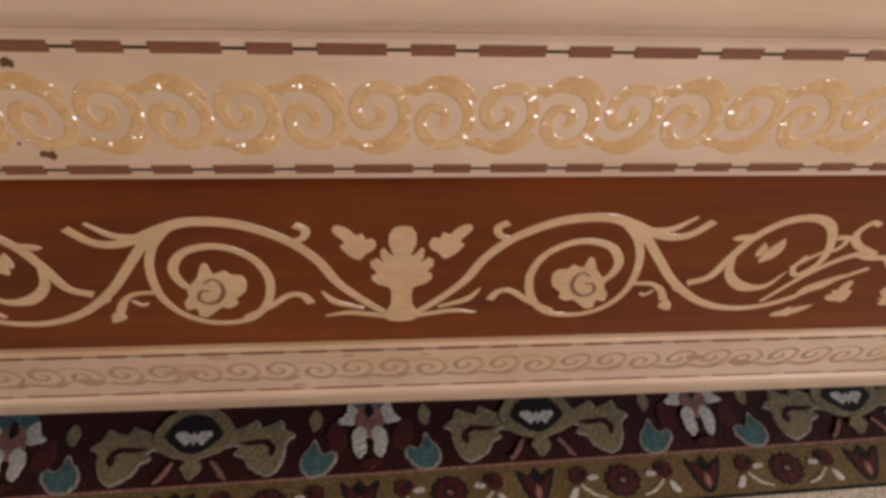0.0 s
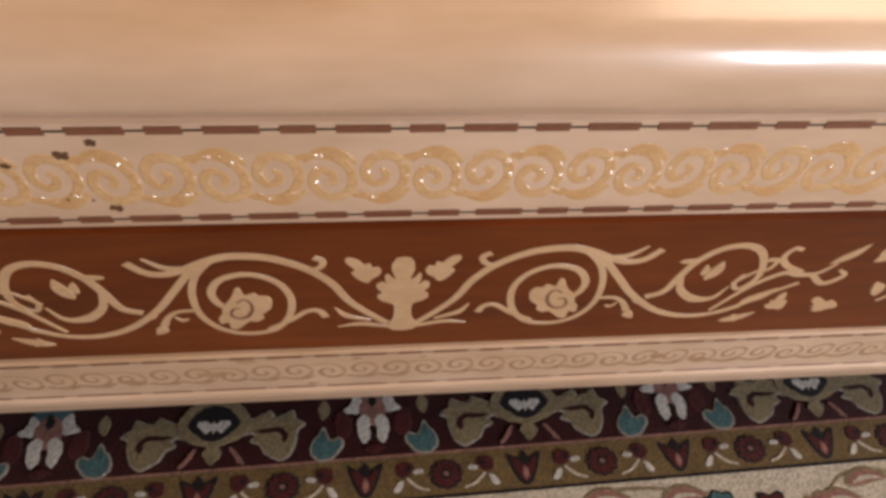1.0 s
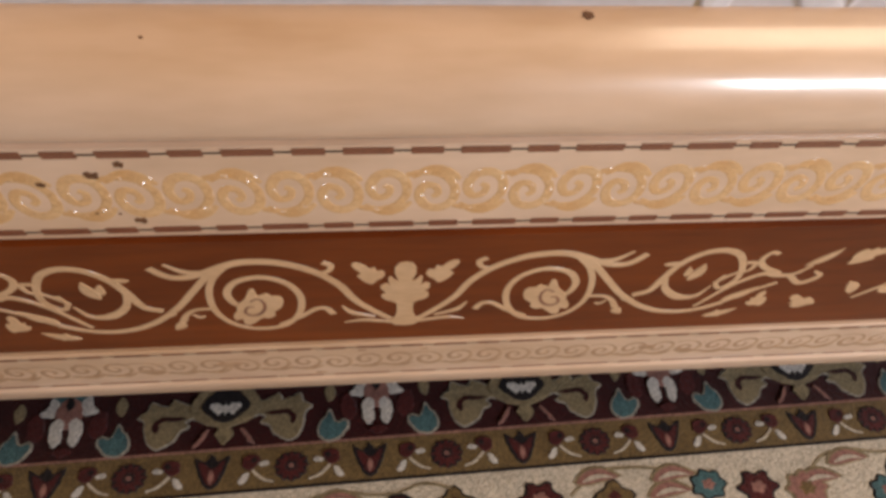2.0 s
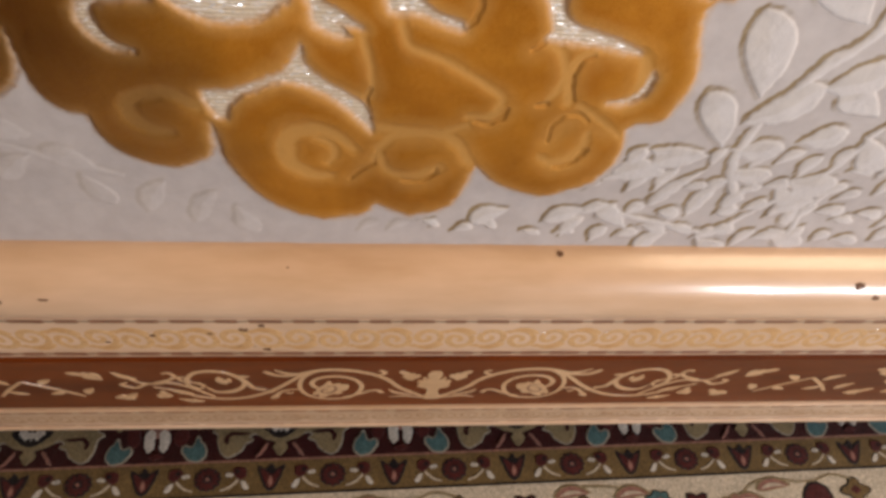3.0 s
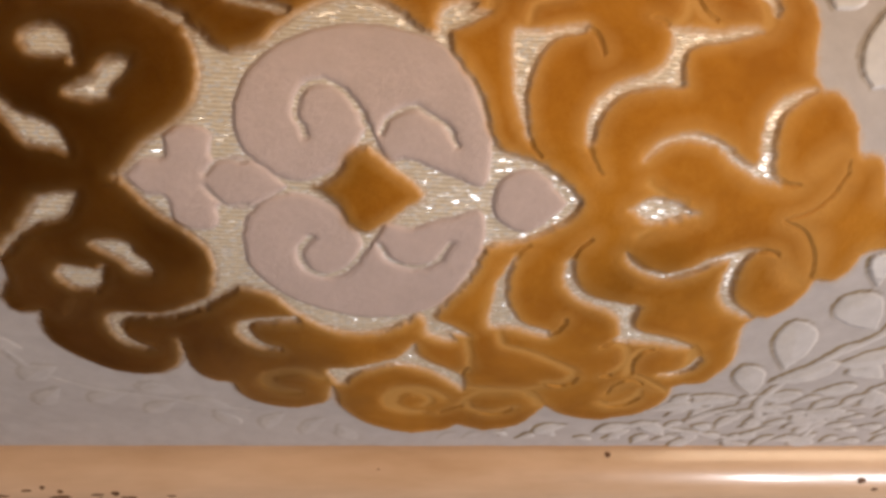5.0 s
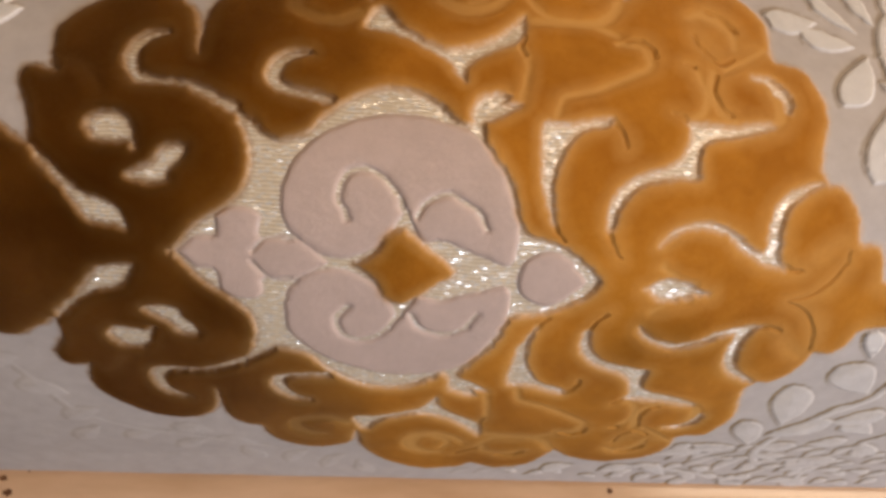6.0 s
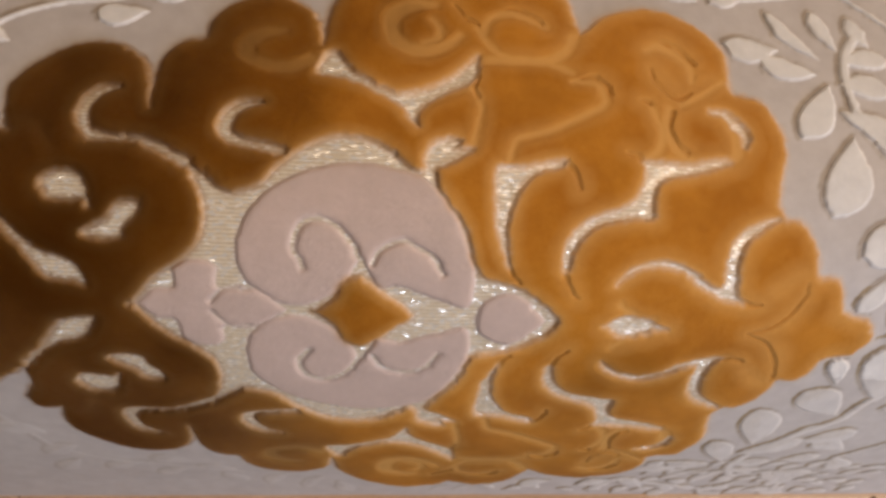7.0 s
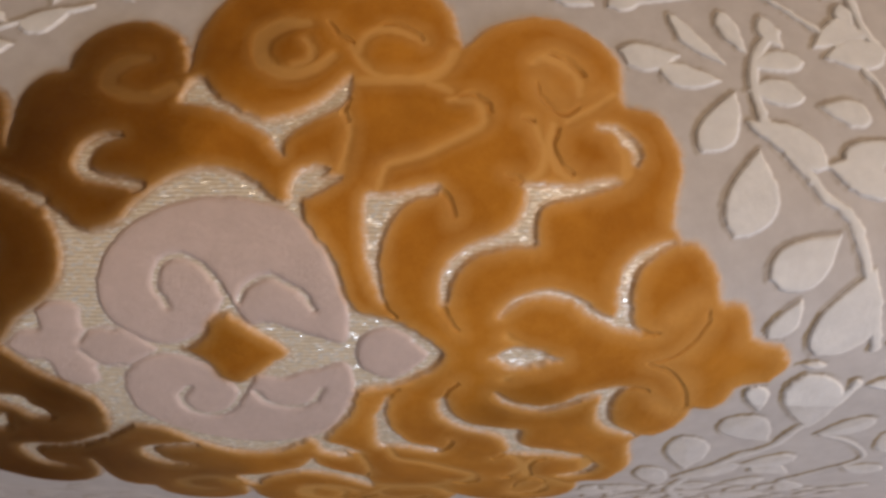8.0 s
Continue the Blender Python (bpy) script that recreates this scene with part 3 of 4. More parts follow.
# outlines in millimetres along the seat (x) and across it from the medallion's axis; halves are mirrored over the axis
OUTER = points("-214,0 -208,22 -196,36 -188,38 -183,35 -178,32 -172.5,29 -174,40 -177.5,46.5 -177,51.5 -172.8,53 -168,52 -169.8,58 -169,68 -162,76.5 -153,83 -143,84.5 -135.5,82 -131,77.5 -128.8,71 -127.8,63 "
               "-127.3,70 -126.5,79 -123.5,85 -118.8,88 -114.2,89 -113.2,95.5 -108.5,102.5 -100.4,107 -91.5,108 -84,105 -79,99 -77.5,90 -76.4,96 -76.2,102 -74,109 -69,118 -61,125.5 -47,130 -32,127 -27,122 -15,127 -1,122 "
               "4,113 7,102 13,108 20,112 31,115 41,112 50,106 55,98 55.5,90 55,84 59,81.5 65,80 68,74.5 70.5,69 71,62 69,54 67.5,44.5")
OUTER2 = points("70,40 75,40 79,36 81.5,30 83,22.5 86,22 90,21.5 93,17 94.5,10.5 99.5,8 104.5,7 108.5,1.5")
INNER = points("-134,0 -126,10 -118,16 -112,23 -111,32 -114,41 -119,47 -111,43 -104,38 -94,41 -89,47 -79,55 -68,58 -56,55 -46,48 -43,57 -33,59 -41,48 -36,38 -31,30 -27,17 -19,14 -11,11 -1,3")
WHITE_TOP = points("-101,18 -99,30 -88,42 -70,49 -51,48 -38,40 -31,25 -28,14 -30,4 -38,6 -50,11 -58,10 -61,15 -64,20 -67,14 -72,7 -83,2 -93,5 -99,11")
WHITE_LEFT = points("-132,0 -127,5 -121,6 -120,13 -114,16 -108,14 -107,7 -100,8 -93,5 -88,1")
WHITE_KNOB = points("-27,0 -25,6 -18,10 -11,8 -5,1")
DIAMOND = points("-78,0 -72,5 -69,11 -64,13 -59,10 -54,6 -48,1")
HOLES = [
         "-22.5,50.6 -22.8,43.3 -22.7,36.6 -21.8,29.8 -20.3,23.8 -17.5,19.0 -18.6,25.1 -18.4,30.3 -17.5,36.5 -15.7,42.0 -12.6,47.0 -8.2,50.3 -3.4,51.6 -0.8,52.8 -1.3,54.9 -6.5,54.1 -13.3,51.8 -18.8,51.8",
         "-1.1,19.3 -1.0,25.6 0.9,30.9 5.2,35.5 10.6,38.5 15.8,40.2 20.5,43.5 23.0,47.7 24.4,52.4 23.8,55.9 26.3,56.4 32.9,56.2 41.6,57.0 49.0,58.3 52.8,57.8 47.8,55.0 38.6,52.4 31.6,50.6 28.5,48.0 27.4,43.2 27.5,38.0 22.3,37.4 15.5,36.1 9.0,33.7 5.0,29.7 2.4,25.0 1.3,19.7",
         "17.0,15.4 19.8,19.9 24.8,23.0 30.7,24.6 36.6,24.1 41.8,21.3 46.1,17.9 51.3,16.5 51.4,23.7 52.8,30.8 57.1,36.4 62.2,39.2 66.7,40.6 67.8,39.7 63.4,36.7 58.7,32.6 56.3,27.4 56.0,20.6 57.4,14.2 60.2,11.3 55.3,11.9 50.4,13.3 44.6,15.8 39.9,19.5 35.4,21.5 30.1,22.2 24.2,21.0 19.9,18.0",
         "-78.8,78.9 -76.2,86.9 -72.7,87.1 -70.0,83.1 -63.3,78.2 -54.8,74.3 -46.6,75.6 -38.0,80.1 -30.7,87.2 -27.8,89.9 -27.5,84.9 -30.2,79.4 -35.4,76.2 -42.3,71.9 -46.3,67.4 -47.1,62.2 -52.2,69.0 -59.9,73.2 -70.0,77.4",
         "-44.5,54.0 -41.9,57.0 -35.8,56.6 -29.3,56.6 -32.7,53.6 -35.7,51.6 -40.4,49.3 -43.7,48.1",
         "-158.0,35.1 -157.0,38.6 -153.7,41.2 -148.8,41.4 -145.3,39.0 -144.1,34.8 -142.9,30.7 -144.2,30.3 -145.7,32.1 -150.6,31.7 -155.4,31.8",
         "-145.9,22.8 -142.2,25.7 -138.5,28.1 -135.7,32.1 -132.2,33.5 -129.2,32.4 -130.0,28.6 -133.2,24.9 -134.0,21.8 -138.9,20.3 -143.8,20.8",
         "-172.1,29.5 -165.6,23.5 -159.3,17.3 -152.9,15.3 -149.0,13.1 -145.4,6.1 -149.6,5.7 -156.8,7.8 -161.2,12.8 -165.7,19.2 -171.2,25.9",
]
HALF_HOLES = ["16,0 21,4 29,3 36,0"]
# grooves between the lobes: along, across and half-width
GROOVES = [
    "-137.7,69.1,0.4 -142.2,67.7,1.4 -145.9,64.1,1.9 -147.2,58.2,2.1 -144.9,53.3,1.8 -138.6,52.3,1.2 -128.7,52.1,0.8",
    "-128.7,51.7,1.2 -121.8,48.3,1.4 -116.7,45.5,1.6",
    "-95.1,67.0,0.5 -100.7,65.6,1.5 -104.6,61.6,2.2 -105.2,56.9,2.3 -101.9,53.9,1.6 -95.9,52.5,1.2 -88.3,51.5,1.4",
    "-1.4,54.0,0.5 1.3,51.7,0.7 3.0,48.0,0.7 3.3,45.6,0.4",
    "-0.7,20.4,0.9 1.1,15.6,0.5 4.6,10.7,0.4",
    "-17.9,19.6,0.6 -15.5,16.0,0.4 -13.8,14.6,0.3",
    "33.9,100.5,0.4 38.8,98.1,0.8 41.7,94.8,0.9 43.6,92.3,0.5",
    "29.6,89.8,0.3 30.2,84.8,0.5 33.7,80.0,0.6 37.9,79.1,0.7 41.3,81.3,0.4",
    "46.7,74.8,0.4 52.3,74.0,1.0 56.1,70.3,1.3 57.9,66.3,1.2 57.6,63.7,0.6",
    "34.9,74.1,0.3 33.4,68.3,0.4 34.8,62.4,0.4 38.4,59.4,0.3",
    "5.5,84.1,0.3 9.8,84.3,0.6 13.5,81.7,0.7 14.8,78.5,0.4",
    "-17.6,109.8,0.3 -12.1,109.7,0.6 -8.1,107.2,0.6 -6.0,104.1,0.4",
    "-35.7,109.5,0.3 -31.2,104.7,0.5 -27.2,102.3,0.4",
    "-28.2,81.6,0.4 -29.5,77.9,0.6 -28.1,74.4,0.4",
    "24.2,76.7,0.4 27.3,76.1,0.5",
    "80.2,20.0,0.4 79.5,14.9,0.3 76.1,8.1,0.3 71.1,2.9,0.2 64.3,0.3,0.1",
    "59.8,12.0,0.7 63.2,11.3,0.5 65.7,11.8,0.3",
    "19.0,58.7,0.3 21.7,57.7,0.6 24.1,55.7,0.5",
]
# shallow valleys, where the pile is short: along, across and half-width
VALLEYS = [
    "-50,66,0.8 -47,73,0.9 -40,77,0.9 -32,77,0.8 -27,73,0.6", "-24,90,0.8 -14,90,0.9 -4,89,0.8 3,86,0.6", "37,82,0.7 33,85,0.9 30,90,0.9",
    "57,84,0.6 50,86,0.7 44,84,0.6", "83,23,0.5 76,22,0.6 70,17,0.3", "-169,56,0.6 -160,54,1.0 -155,47,0.8",
]
CURLS = [
    "-90.5,93.7,0.4 -96.4,92.5,1.4 -100.8,88.3,1.8 -100.6,84.2,1.6 -96.7,80.7,1.2 -88.3,79.6,1.2 -80.4,83.8,1.2",
    "-42.0,108.7,0.5 -48.2,108.5,1.5 -54.9,103.8,2.0 -55.8,97.4,2.0 -52.2,91.7,1.8 -45.1,90.0,1.6 -38.3,92.3,1.1 -33.4,97.0,0.5",
    "-42.5,103.0,0.2 -40.1,99.1,0.5 -41.1,94.9,0.5 -45.3,93.2,0.3",
    "-27.4,100.7,0.5 -24.6,94.5,0.5 -19.2,90.2,0.7 -10.6,89.3,0.7 -0.2,91.4,0.7 4.2,99.8,0.9",
    "-25.4,98.6,0.4 -23.2,104.7,0.6 -16.1,107.6,0.8 -8.1,105.3,0.9 -5.1,102.9,0.6",
    "28.7,96.6,0.5 32.6,98.6,1.0 37.8,96.3,1.3 41.4,91.8,1.0 42.2,85.9,0.6",
    "49.7,73.4,0.6 53.1,71.3,1.4 55.0,65.8,1.6 53.8,59.8,1.2 52.2,57.6,0.8",
    "33.6,75.2,0.6 32.0,67.5,0.8 33.7,60.9,0.8 39.7,57.3,0.8",
    "2.6,82.2,0.3 9.0,82.2,0.6 12.3,78.8,0.6 12.4,74.4,0.5 7.4,71.0,0.5 3.1,68.5,0.4 -6.0,63.9,0.4 -15.4,60.8,0.3 -17.8,56.3,0.3 -18.8,52.1,0.4",
    "-46.2,67.9,0.4 -42.9,71.6,0.7 -36.1,75.5,0.8 -29.5,77.1,0.7 -27.4,71.7,0.4 -28.7,62.2,0.3 -29.7,56.4,0.6",
    "-0.6,93.0,0.5 -4.3,88.5,0.7 2.7,85.6,0.5",
    "26.9,75.6,0.3 30.6,67.4,0.5 28.7,59.9,0.6 24.1,56.1,0.6",
    "5.2,100.4,0.8 1.3,94.0,0.9 -4.3,89.3,0.8 -18.6,88.5,0.8 -26.4,88.0,1.0",
    "53.1,86.6,0.4 45.2,80.7,0.4 37.6,76.3,0.4",
    "18.1,17.6,0.6 24.7,22.1,0.8 30.7,23.6,0.8",
    "30.6,3.0,0.3 26.1,3.7,0.5 19.3,8.4,0.4",
]
WHITE_GROOVES = [("-81,16 -84,22 -82,29 -76,31 -69,27 -65,20 -64,14", 0.9), ("-60,18 -57,23 -50,26 -42,22 -38,16", 0.7), ("-110,2 -105,7 -98,7", 0.4)]
LEAVES = [("72.7,102.4 55.1,101.7", 9.6), ("86.9,102.0 73.1,118.3", 5.8), ("84.3,93.9 67.5,97.6", 8.5), ("95.7,106.6 90.1,120.4", 6.5), ("107.4,107.8 103.3,118.9", 5.8), ("98.4,99.6 113.8,101.0", 7.7), ("96.0,89.4 112.1,88.7", 9.2), ("88.4,86.4 77.3,68.2", 10.8), ("95.6,77.4 114.4,64.2", 10.8), ("93.8,66.1 86.0,42.6", 14.6), ("116.8,64.2 134.6,57.9", 11.5), ("114.9,42.6 96.6,29.7", 14.2), ("126.6,30.4 115.6,3.8", 17.3), ("123.4,103.3 140.5,104.8", 11.5), ("118.1,84.7 130.7,80.5", 8.5), ("135.0,72.8 119.9,67.1", 9.6), ("135.1,112.5 124.7,117.4", 7.7), ("132.2,116.8 130.1,125.0", 5.8),
          ("136,38 150,28", 10), ("140,84 152,96", 10), ("120,108 134,116", 8), 
          ("106,22 100,10", 7), ("140,8 156,2", 8), ("112,-2 124,-3", 6), ("160,40 172,52", 10), ("158,66 174,70", 9), ("164,22 178,14", 9), ("66,128 54,120", 7), ("84,132 74,140", 7), ("48,122 36,128", 7), ("20,124 8,130", 7),
          ("-120,112 -134,104", 8), ("-124,116 -118,128", 7), ("-136,98 -150,96", 8), ("-140,108 -152,118", 8), ("-100,118 -108,130", 7), ("-84,122 -92,134", 7), ("-158,102 -170,108", 8), ("-176,84 -188,92", 9), ("-184,72 -198,68", 9),
          ("-180,100 -190,112", 8), ("-194,52 -206,56", 8), ("-76,128 -70,138", 7), ("100,134 112,140", 8), ("128,128 142,134", 8)]
STEMS = [("107,113 101.5,106.6 97.6,98.4 96.4,88 99.2,76.6 104.8,67.6 112,57 121,48.4 124.6,37 129,25 134,8", 3.6), ("134,129 136,115 140,106", 3), ("140,82 134,96 126,108 112,122 100,130 80,126 60,122", 2.2), ("-112,114 -130,108 -146,102 -164,98 -182,86 -192,62 -202,44", 2.0),
         ("136,40 150,46 160,58 150,70 140,82", 2.0)]


def inside_distance(poly, X, Y):
    """The distance to a closed outline, positive inside it."""
    d2 = np.full(X.shape, 1e9)
    ins = np.zeros(X.shape, bool)
    Q = np.roll(poly, -1, axis=0)
    for (ax, ay), (bx, by) in zip(poly, Q):
        ex, ey = bx - ax, by - ay
        wx, wy = X - ax, Y - ay
        t = np.clip((wx * ex + wy * ey) / (ex * ex + ey * ey + 1e-9), 0, 1)
        d2 = np.minimum(d2, (wx - t * ex) ** 2 + (wy - t * ey) ** 2)
        cross = (ay > Y) != (by > Y)
        with np.errstate(divide="ignore", invalid="ignore"):
            xi = ax + (Y - ay) / (by - ay if by != ay else 1e-9) * ex
        ins ^= cross & (X < xi)
    return np.where(ins, 1, -1) * np.sqrt(d2)


def line_distance(pts, X, Y):
    d2 = np.full(X.shape, 1e9)
    for (ax, ay), (bx, by) in zip(pts, pts[1:]):
        ex, ey = bx - ax, by - ay
        wx, wy = X - ax, Y - ay
        t = np.clip((wx * ex + wy * ey) / (ex * ex + ey * ey + 1e-9), 0, 1)
        d2 = np.minimum(d2, (wx - t * ex) ** 2 + (wy - t * ey) ** 2)
    return np.sqrt(d2)


def groove_distance(pts, X, Y):
    """The distance to a line whose half-width changes along it, negative within it."""
    best = np.full(X.shape, 1e9)
    for (ax, ay, aw), (bx, by, bw) in zip(pts, pts[1:]):
        ex, ey = bx - ax, by - ay
        wx, wy = X - ax, Y - ay
        t = np.clip((wx * ex + wy * ey) / (ex * ex + ey * ey + 1e-9), 0, 1)
        best = np.minimum(best, np.sqrt((wx - t * ex) ** 2 + (wy - t * ey) ** 2) - (aw + (bw - aw) * t) - 0.12)
    return best


def near(fn, pts, X, Y, far, margin=6.0):
    """Evaluates a distance only round the outline's own bounds."""
    pts = np.asarray(pts)
    m = (X > pts[:, 0].min() - margin) & (X < pts[:, 0].max() + margin) & (Y > pts[:, 1].min() - margin) & (Y < pts[:, 1].max() + margin)
    out = np.full(X.shape, far)
    out[m] = fn(pts, X[m], Y[m])
    return out


def mirrored(pts):
    return list(pts) + [(x, -y) for x, y in pts[::-1]]


def smooth_grid(shape_u, shape_v, step, seed):
    """Gentle value noise on a grid of millimetres."""
    rng = np.random.RandomState(seed)
    g = rng.rand(int(shape_u.max() - shape_u.min()) // step + 3, int(shape_v.max() - shape_v.min()) // step + 3)
    a, b = (shape_u - shape_u.min()) / step, (shape_v - shape_v.min()) / step
    i, j = a.astype(int), b.astype(int)
    fa, fb = a - i, b - j
    fa, fb = fa * fa * (3 - 2 * fa), fb * fb * (3 - 2 * fb)
    return (g[i, j] * (1 - fa) * (1 - fb) + g[i + 1, j] * fa * (1 - fb) + g[i, j + 1] * (1 - fa) * fb + g[i + 1, j + 1] * fa * fb) - 0.5


def dome(s, r):
    k = np.clip(s / r, 0, 1)
    return np.sqrt(np.clip(1 - (1 - k) ** 2, 0, 1))


def step_up(s, w):
    k = np.clip(s / w + 0.5, 0, 1)
    return k * k * (3 - 2 * k)


def small_leaves():
    """The close leafage along the seat's front edge."""
    rnd = random.Random(5)
    out = []
    for i in range(13):
        for k in range(4):
            x, y = 46 + i * 10.4 + rnd.uniform(-3, 3) + 5 * (k % 2), -136 + k * 13 + rnd.uniform(-3, 3)
            a, r = rnd.uniform(-0.3, 1.3), rnd.uniform(4, 6.5)
            out.append(("%.1f,%.1f %.1f,%.1f" % (x - r * math.cos(a), y - r * math.sin(a), x + r * math.cos(a), y + r * math.sin(a)), rnd.uniform(4.5, 6.5)))
    for i in range(7):
        x, y, a = -30 + i * 12 + rnd.uniform(-3, 3), -138 + rnd.uniform(-3, 8), rnd.uniform(-0.5, 0.5)
        out.append(("%.1f,%.1f %.1f,%.1f" % (x - 4 * math.cos(a), y - 4 * math.sin(a), x + 4 * math.cos(a), y + 4 * math.sin(a)), rnd.uniform(2.5, 4.5)))
    return out


def build_seat():
    fine = 0.52
    us = np.concatenate([np.arange(-780, -216, 12.0), np.arange(-216, 182, fine), np.arange(182, 781, 12.0)])
    vs = np.concatenate([np.arange(-10, 0, 1.25), np.arange(0, 296, fine), np.arange(296, ARC[-1], 9.0), [ARC[-1]]])
    U, V = np.meshgrid(us, vs, indexing="ij")
    Y = V - (AXIS_V + AXIS_SLOPE * U)
    wob = smooth_grid(U, V, 2, 3) * 0.7 + smooth_grid(U, V, 7, 4) * 1.0
    A = np.where(Y < 0, -Y * (1 + 0.00026 * Y), Y)      # the cloth is stretched a little over the front edge
    X2, A2, Y2 = U + wob, A + wob * 0.8, Y + wob * 0.8
    far = -30.0
    outer = near(inside_distance, catmull(mirrored(catmull(OUTER, 2).tolist() + catmull(OUTER2, 2).tolist()), 1, True), X2, A2, far)
    inner = near(inside_distance, catmull(mirrored(INNER), 4, True), X2, A2, far)
    s = np.minimum(outer, -inner)
    for text in HOLES:
        s = np.minimum(s, -near(inside_distance, catmull(points(text), 4, True), X2, A2, far))
    for text in HALF_HOLES:
        s = np.minimum(s, -near(inside_distance, catmull(mirrored(points(text)), 4, True), X2, A2, far))
    cut, wide = np.full(U.shape, 30.0), np.full(U.shape, 30.0)
    for text in GROOVES:
        p = points(text)
        d = near(groove_distance, catmull(p, 5), X2, A2, 30.0)
        cut = np.minimum(cut, d)
        if max(w for x, y, w in p) >= 1.0:
            wide = np.minimum(wide, d)
    gold_s, gold_c = np.minimum(s, cut), np.minimum(s, wide)
    valley = np.full(U.shape, 30.0)
    for text in VALLEYS:
        valley = np.minimum(valley, near(groove_distance, catmull(points(text), 5), X2, A2, 30.0))
    curl = np.full(U.shape, 30.0)
    for text in CURLS:
        curl = np.minimum(curl, near(groove_distance, catmull(points(text), 5), X2, A2, 30.0))
    lobe_s = np.minimum(np.minimum(gold_s, curl), valley)      # how far in from the rim of its lobe a tuft stands
    curl = 1 - np.clip((curl + 0.5) / 3.0, 0, 1)
    curl = curl * curl * (3 - 2 * curl)
    valley = 1 - np.clip((valley + 1.2) / 5.5, 0, 1)
    valley = valley * valley * (3 - 2 * valley)
    diamond = near(inside_distance, catmull(mirrored(DIAMOND), 4, True), X2, A2, far)
    gold_s, gold_c = np.maximum(gold_s, diamond), np.maximum(gold_c, diamond)
    white_s = near(inside_distance, catmull(WHITE_TOP, 4, True), X2, A2, far)
    for half in (WHITE_LEFT, WHITE_KNOB):
        white_s = np.maximum(white_s, near(inside_distance, catmull(mirrored(half), 4, True), X2, A2, far))
    wcut = np.full(U.shape, 30.0)
    for text, w in WHITE_GROOVES:
        wcut = np.minimum(wcut, near(line_distance, catmull(points(text), 5), X2, A2, 30.0) - w)
    white_s = np.minimum(white_s, wcut)
    leaf_s = np.full(U.shape, -30.0)
    for text, w in LEAVES:
        p = points(text)
        leaf_s = np.maximum(leaf_s, near(inside_distance, np.array(leaf_outline(np.array(p[0]) - 0.16 * (np.array(p[1]) - p[0]), p[1], w * 1.08, 0.06)), X2, A2, far))
    for text, w in STEMS:
        leaf_s = np.maximum(leaf_s, w / 2 - near(line_distance, catmull(points(text), 5), X2, A2, 30.0))
    for text, w in small_leaves():
        p = points(text)
        leaf_s = np.maximum(leaf_s, near(inside_distance, np.array(leaf_outline(p[0], p[1], w, 0.1)), X2, Y2, far))
    leaf_s = np.where(outer > -2.5, -30, leaf_s)
    fuzz = smooth_grid(U, V, 1, 9) * 0.35
    s_edge = gold_c
    faint = np.where(Y < -20, np.where(U < -10, 0.18, 0.5), 1.0)      # leaves sit lower and fade into the ground along the front
    height = 1.6 * (0.66 * dome(s_edge + 0.5, 3.4) + 0.14 * dome(s_edge, 9.0) + 0.20 * dome(gold_s, 1.0)) * (1 - 0.30 * np.maximum(0.7 * valley, curl)) * (1 + 0.14 * smooth_grid(U, V, 19, 5) + 0.08 * smooth_grid(U, V, 9, 15))
    height -= 0.55 * step_up(-cut, 0.8) * (s_edge > 0.6)
    height += 0.95 * (0.7 * dome(white_s, 2.0) + 0.3 * dome(white_s, 7.0)) + 0.7 * faint * dome(leaf_s, 1.3)
    height += 0.35 * smooth_grid(U, V, 13, 6) * (height < 0.05) + fuzz * 0.25 * (height > 0.3)
    height -= 1.9 * np.clip(V / 20, 0, 1)
    # the cloth is drawn over a stuffed front that waves a little
    height += 0.8 * smooth_grid(U, V, 90, 8) * np.clip(V / 30, 0, 1)
    gold_m, white_m = step_up(gold_c + 0.6 + 2.2 * fuzz, 4.2), step_up(white_s + 0.2 + fuzz, 1.5)
    leaf_m = step_up(leaf_s + fuzz, 0.7) * faint
    # brown backing and shade, painted along the leaves' left and upper sides
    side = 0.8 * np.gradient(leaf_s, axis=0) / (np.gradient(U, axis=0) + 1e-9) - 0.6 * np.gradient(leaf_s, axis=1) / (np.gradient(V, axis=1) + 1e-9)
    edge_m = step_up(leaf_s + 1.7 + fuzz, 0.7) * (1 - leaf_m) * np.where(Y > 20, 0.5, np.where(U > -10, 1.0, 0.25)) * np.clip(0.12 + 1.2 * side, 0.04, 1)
    thread_m = step_up(outer - 0.8, 0.8) * (1 - gold_m) * (1 - white_m)

    py, pz = np.interp(V, ARC, SEAT[:, 0]), np.interp(V, ARC, SEAT[:, 1])
    Vt = np.clip(V, 1.0, None)
    ty, tz = np.interp(Vt + 1.0, ARC, SEAT[:, 0]) - np.interp(Vt - 1.0, ARC, SEAT[:, 0]), np.interp(Vt + 1.0, ARC, SEAT[:, 1]) - np.interp(Vt - 1.0, ARC, SEAT[:, 1])
    ln = np.hypot(ty, tz)
    tuck = np.clip(-V, 0, None) / 1000      # the hem turns in behind the moulding
    py, pz = py + tuck * 0.85, pz - tuck * 0.45
    co = np.stack([U / 1000, py - tz / ln * height / 1000, pz + ty / ln * height / 1000], -1)
    du, dv = np.gradient(co, axis=0), np.gradient(co, axis=1)
    nrm = np.cross(du, dv)
    nrm /= np.linalg.norm(nrm, axis=-1, keepdims=True)
    # gold pile normals tilted to shade the left end and light the upper right
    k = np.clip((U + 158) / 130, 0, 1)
    shade_tilt = (-1.1 + 1.3 * k * k * (3 - 2 * k) + 0.5 * smooth_grid(U, V, 33, 21) + 0.3 * smooth_grid(U, V, 14, 22)) * gold_m
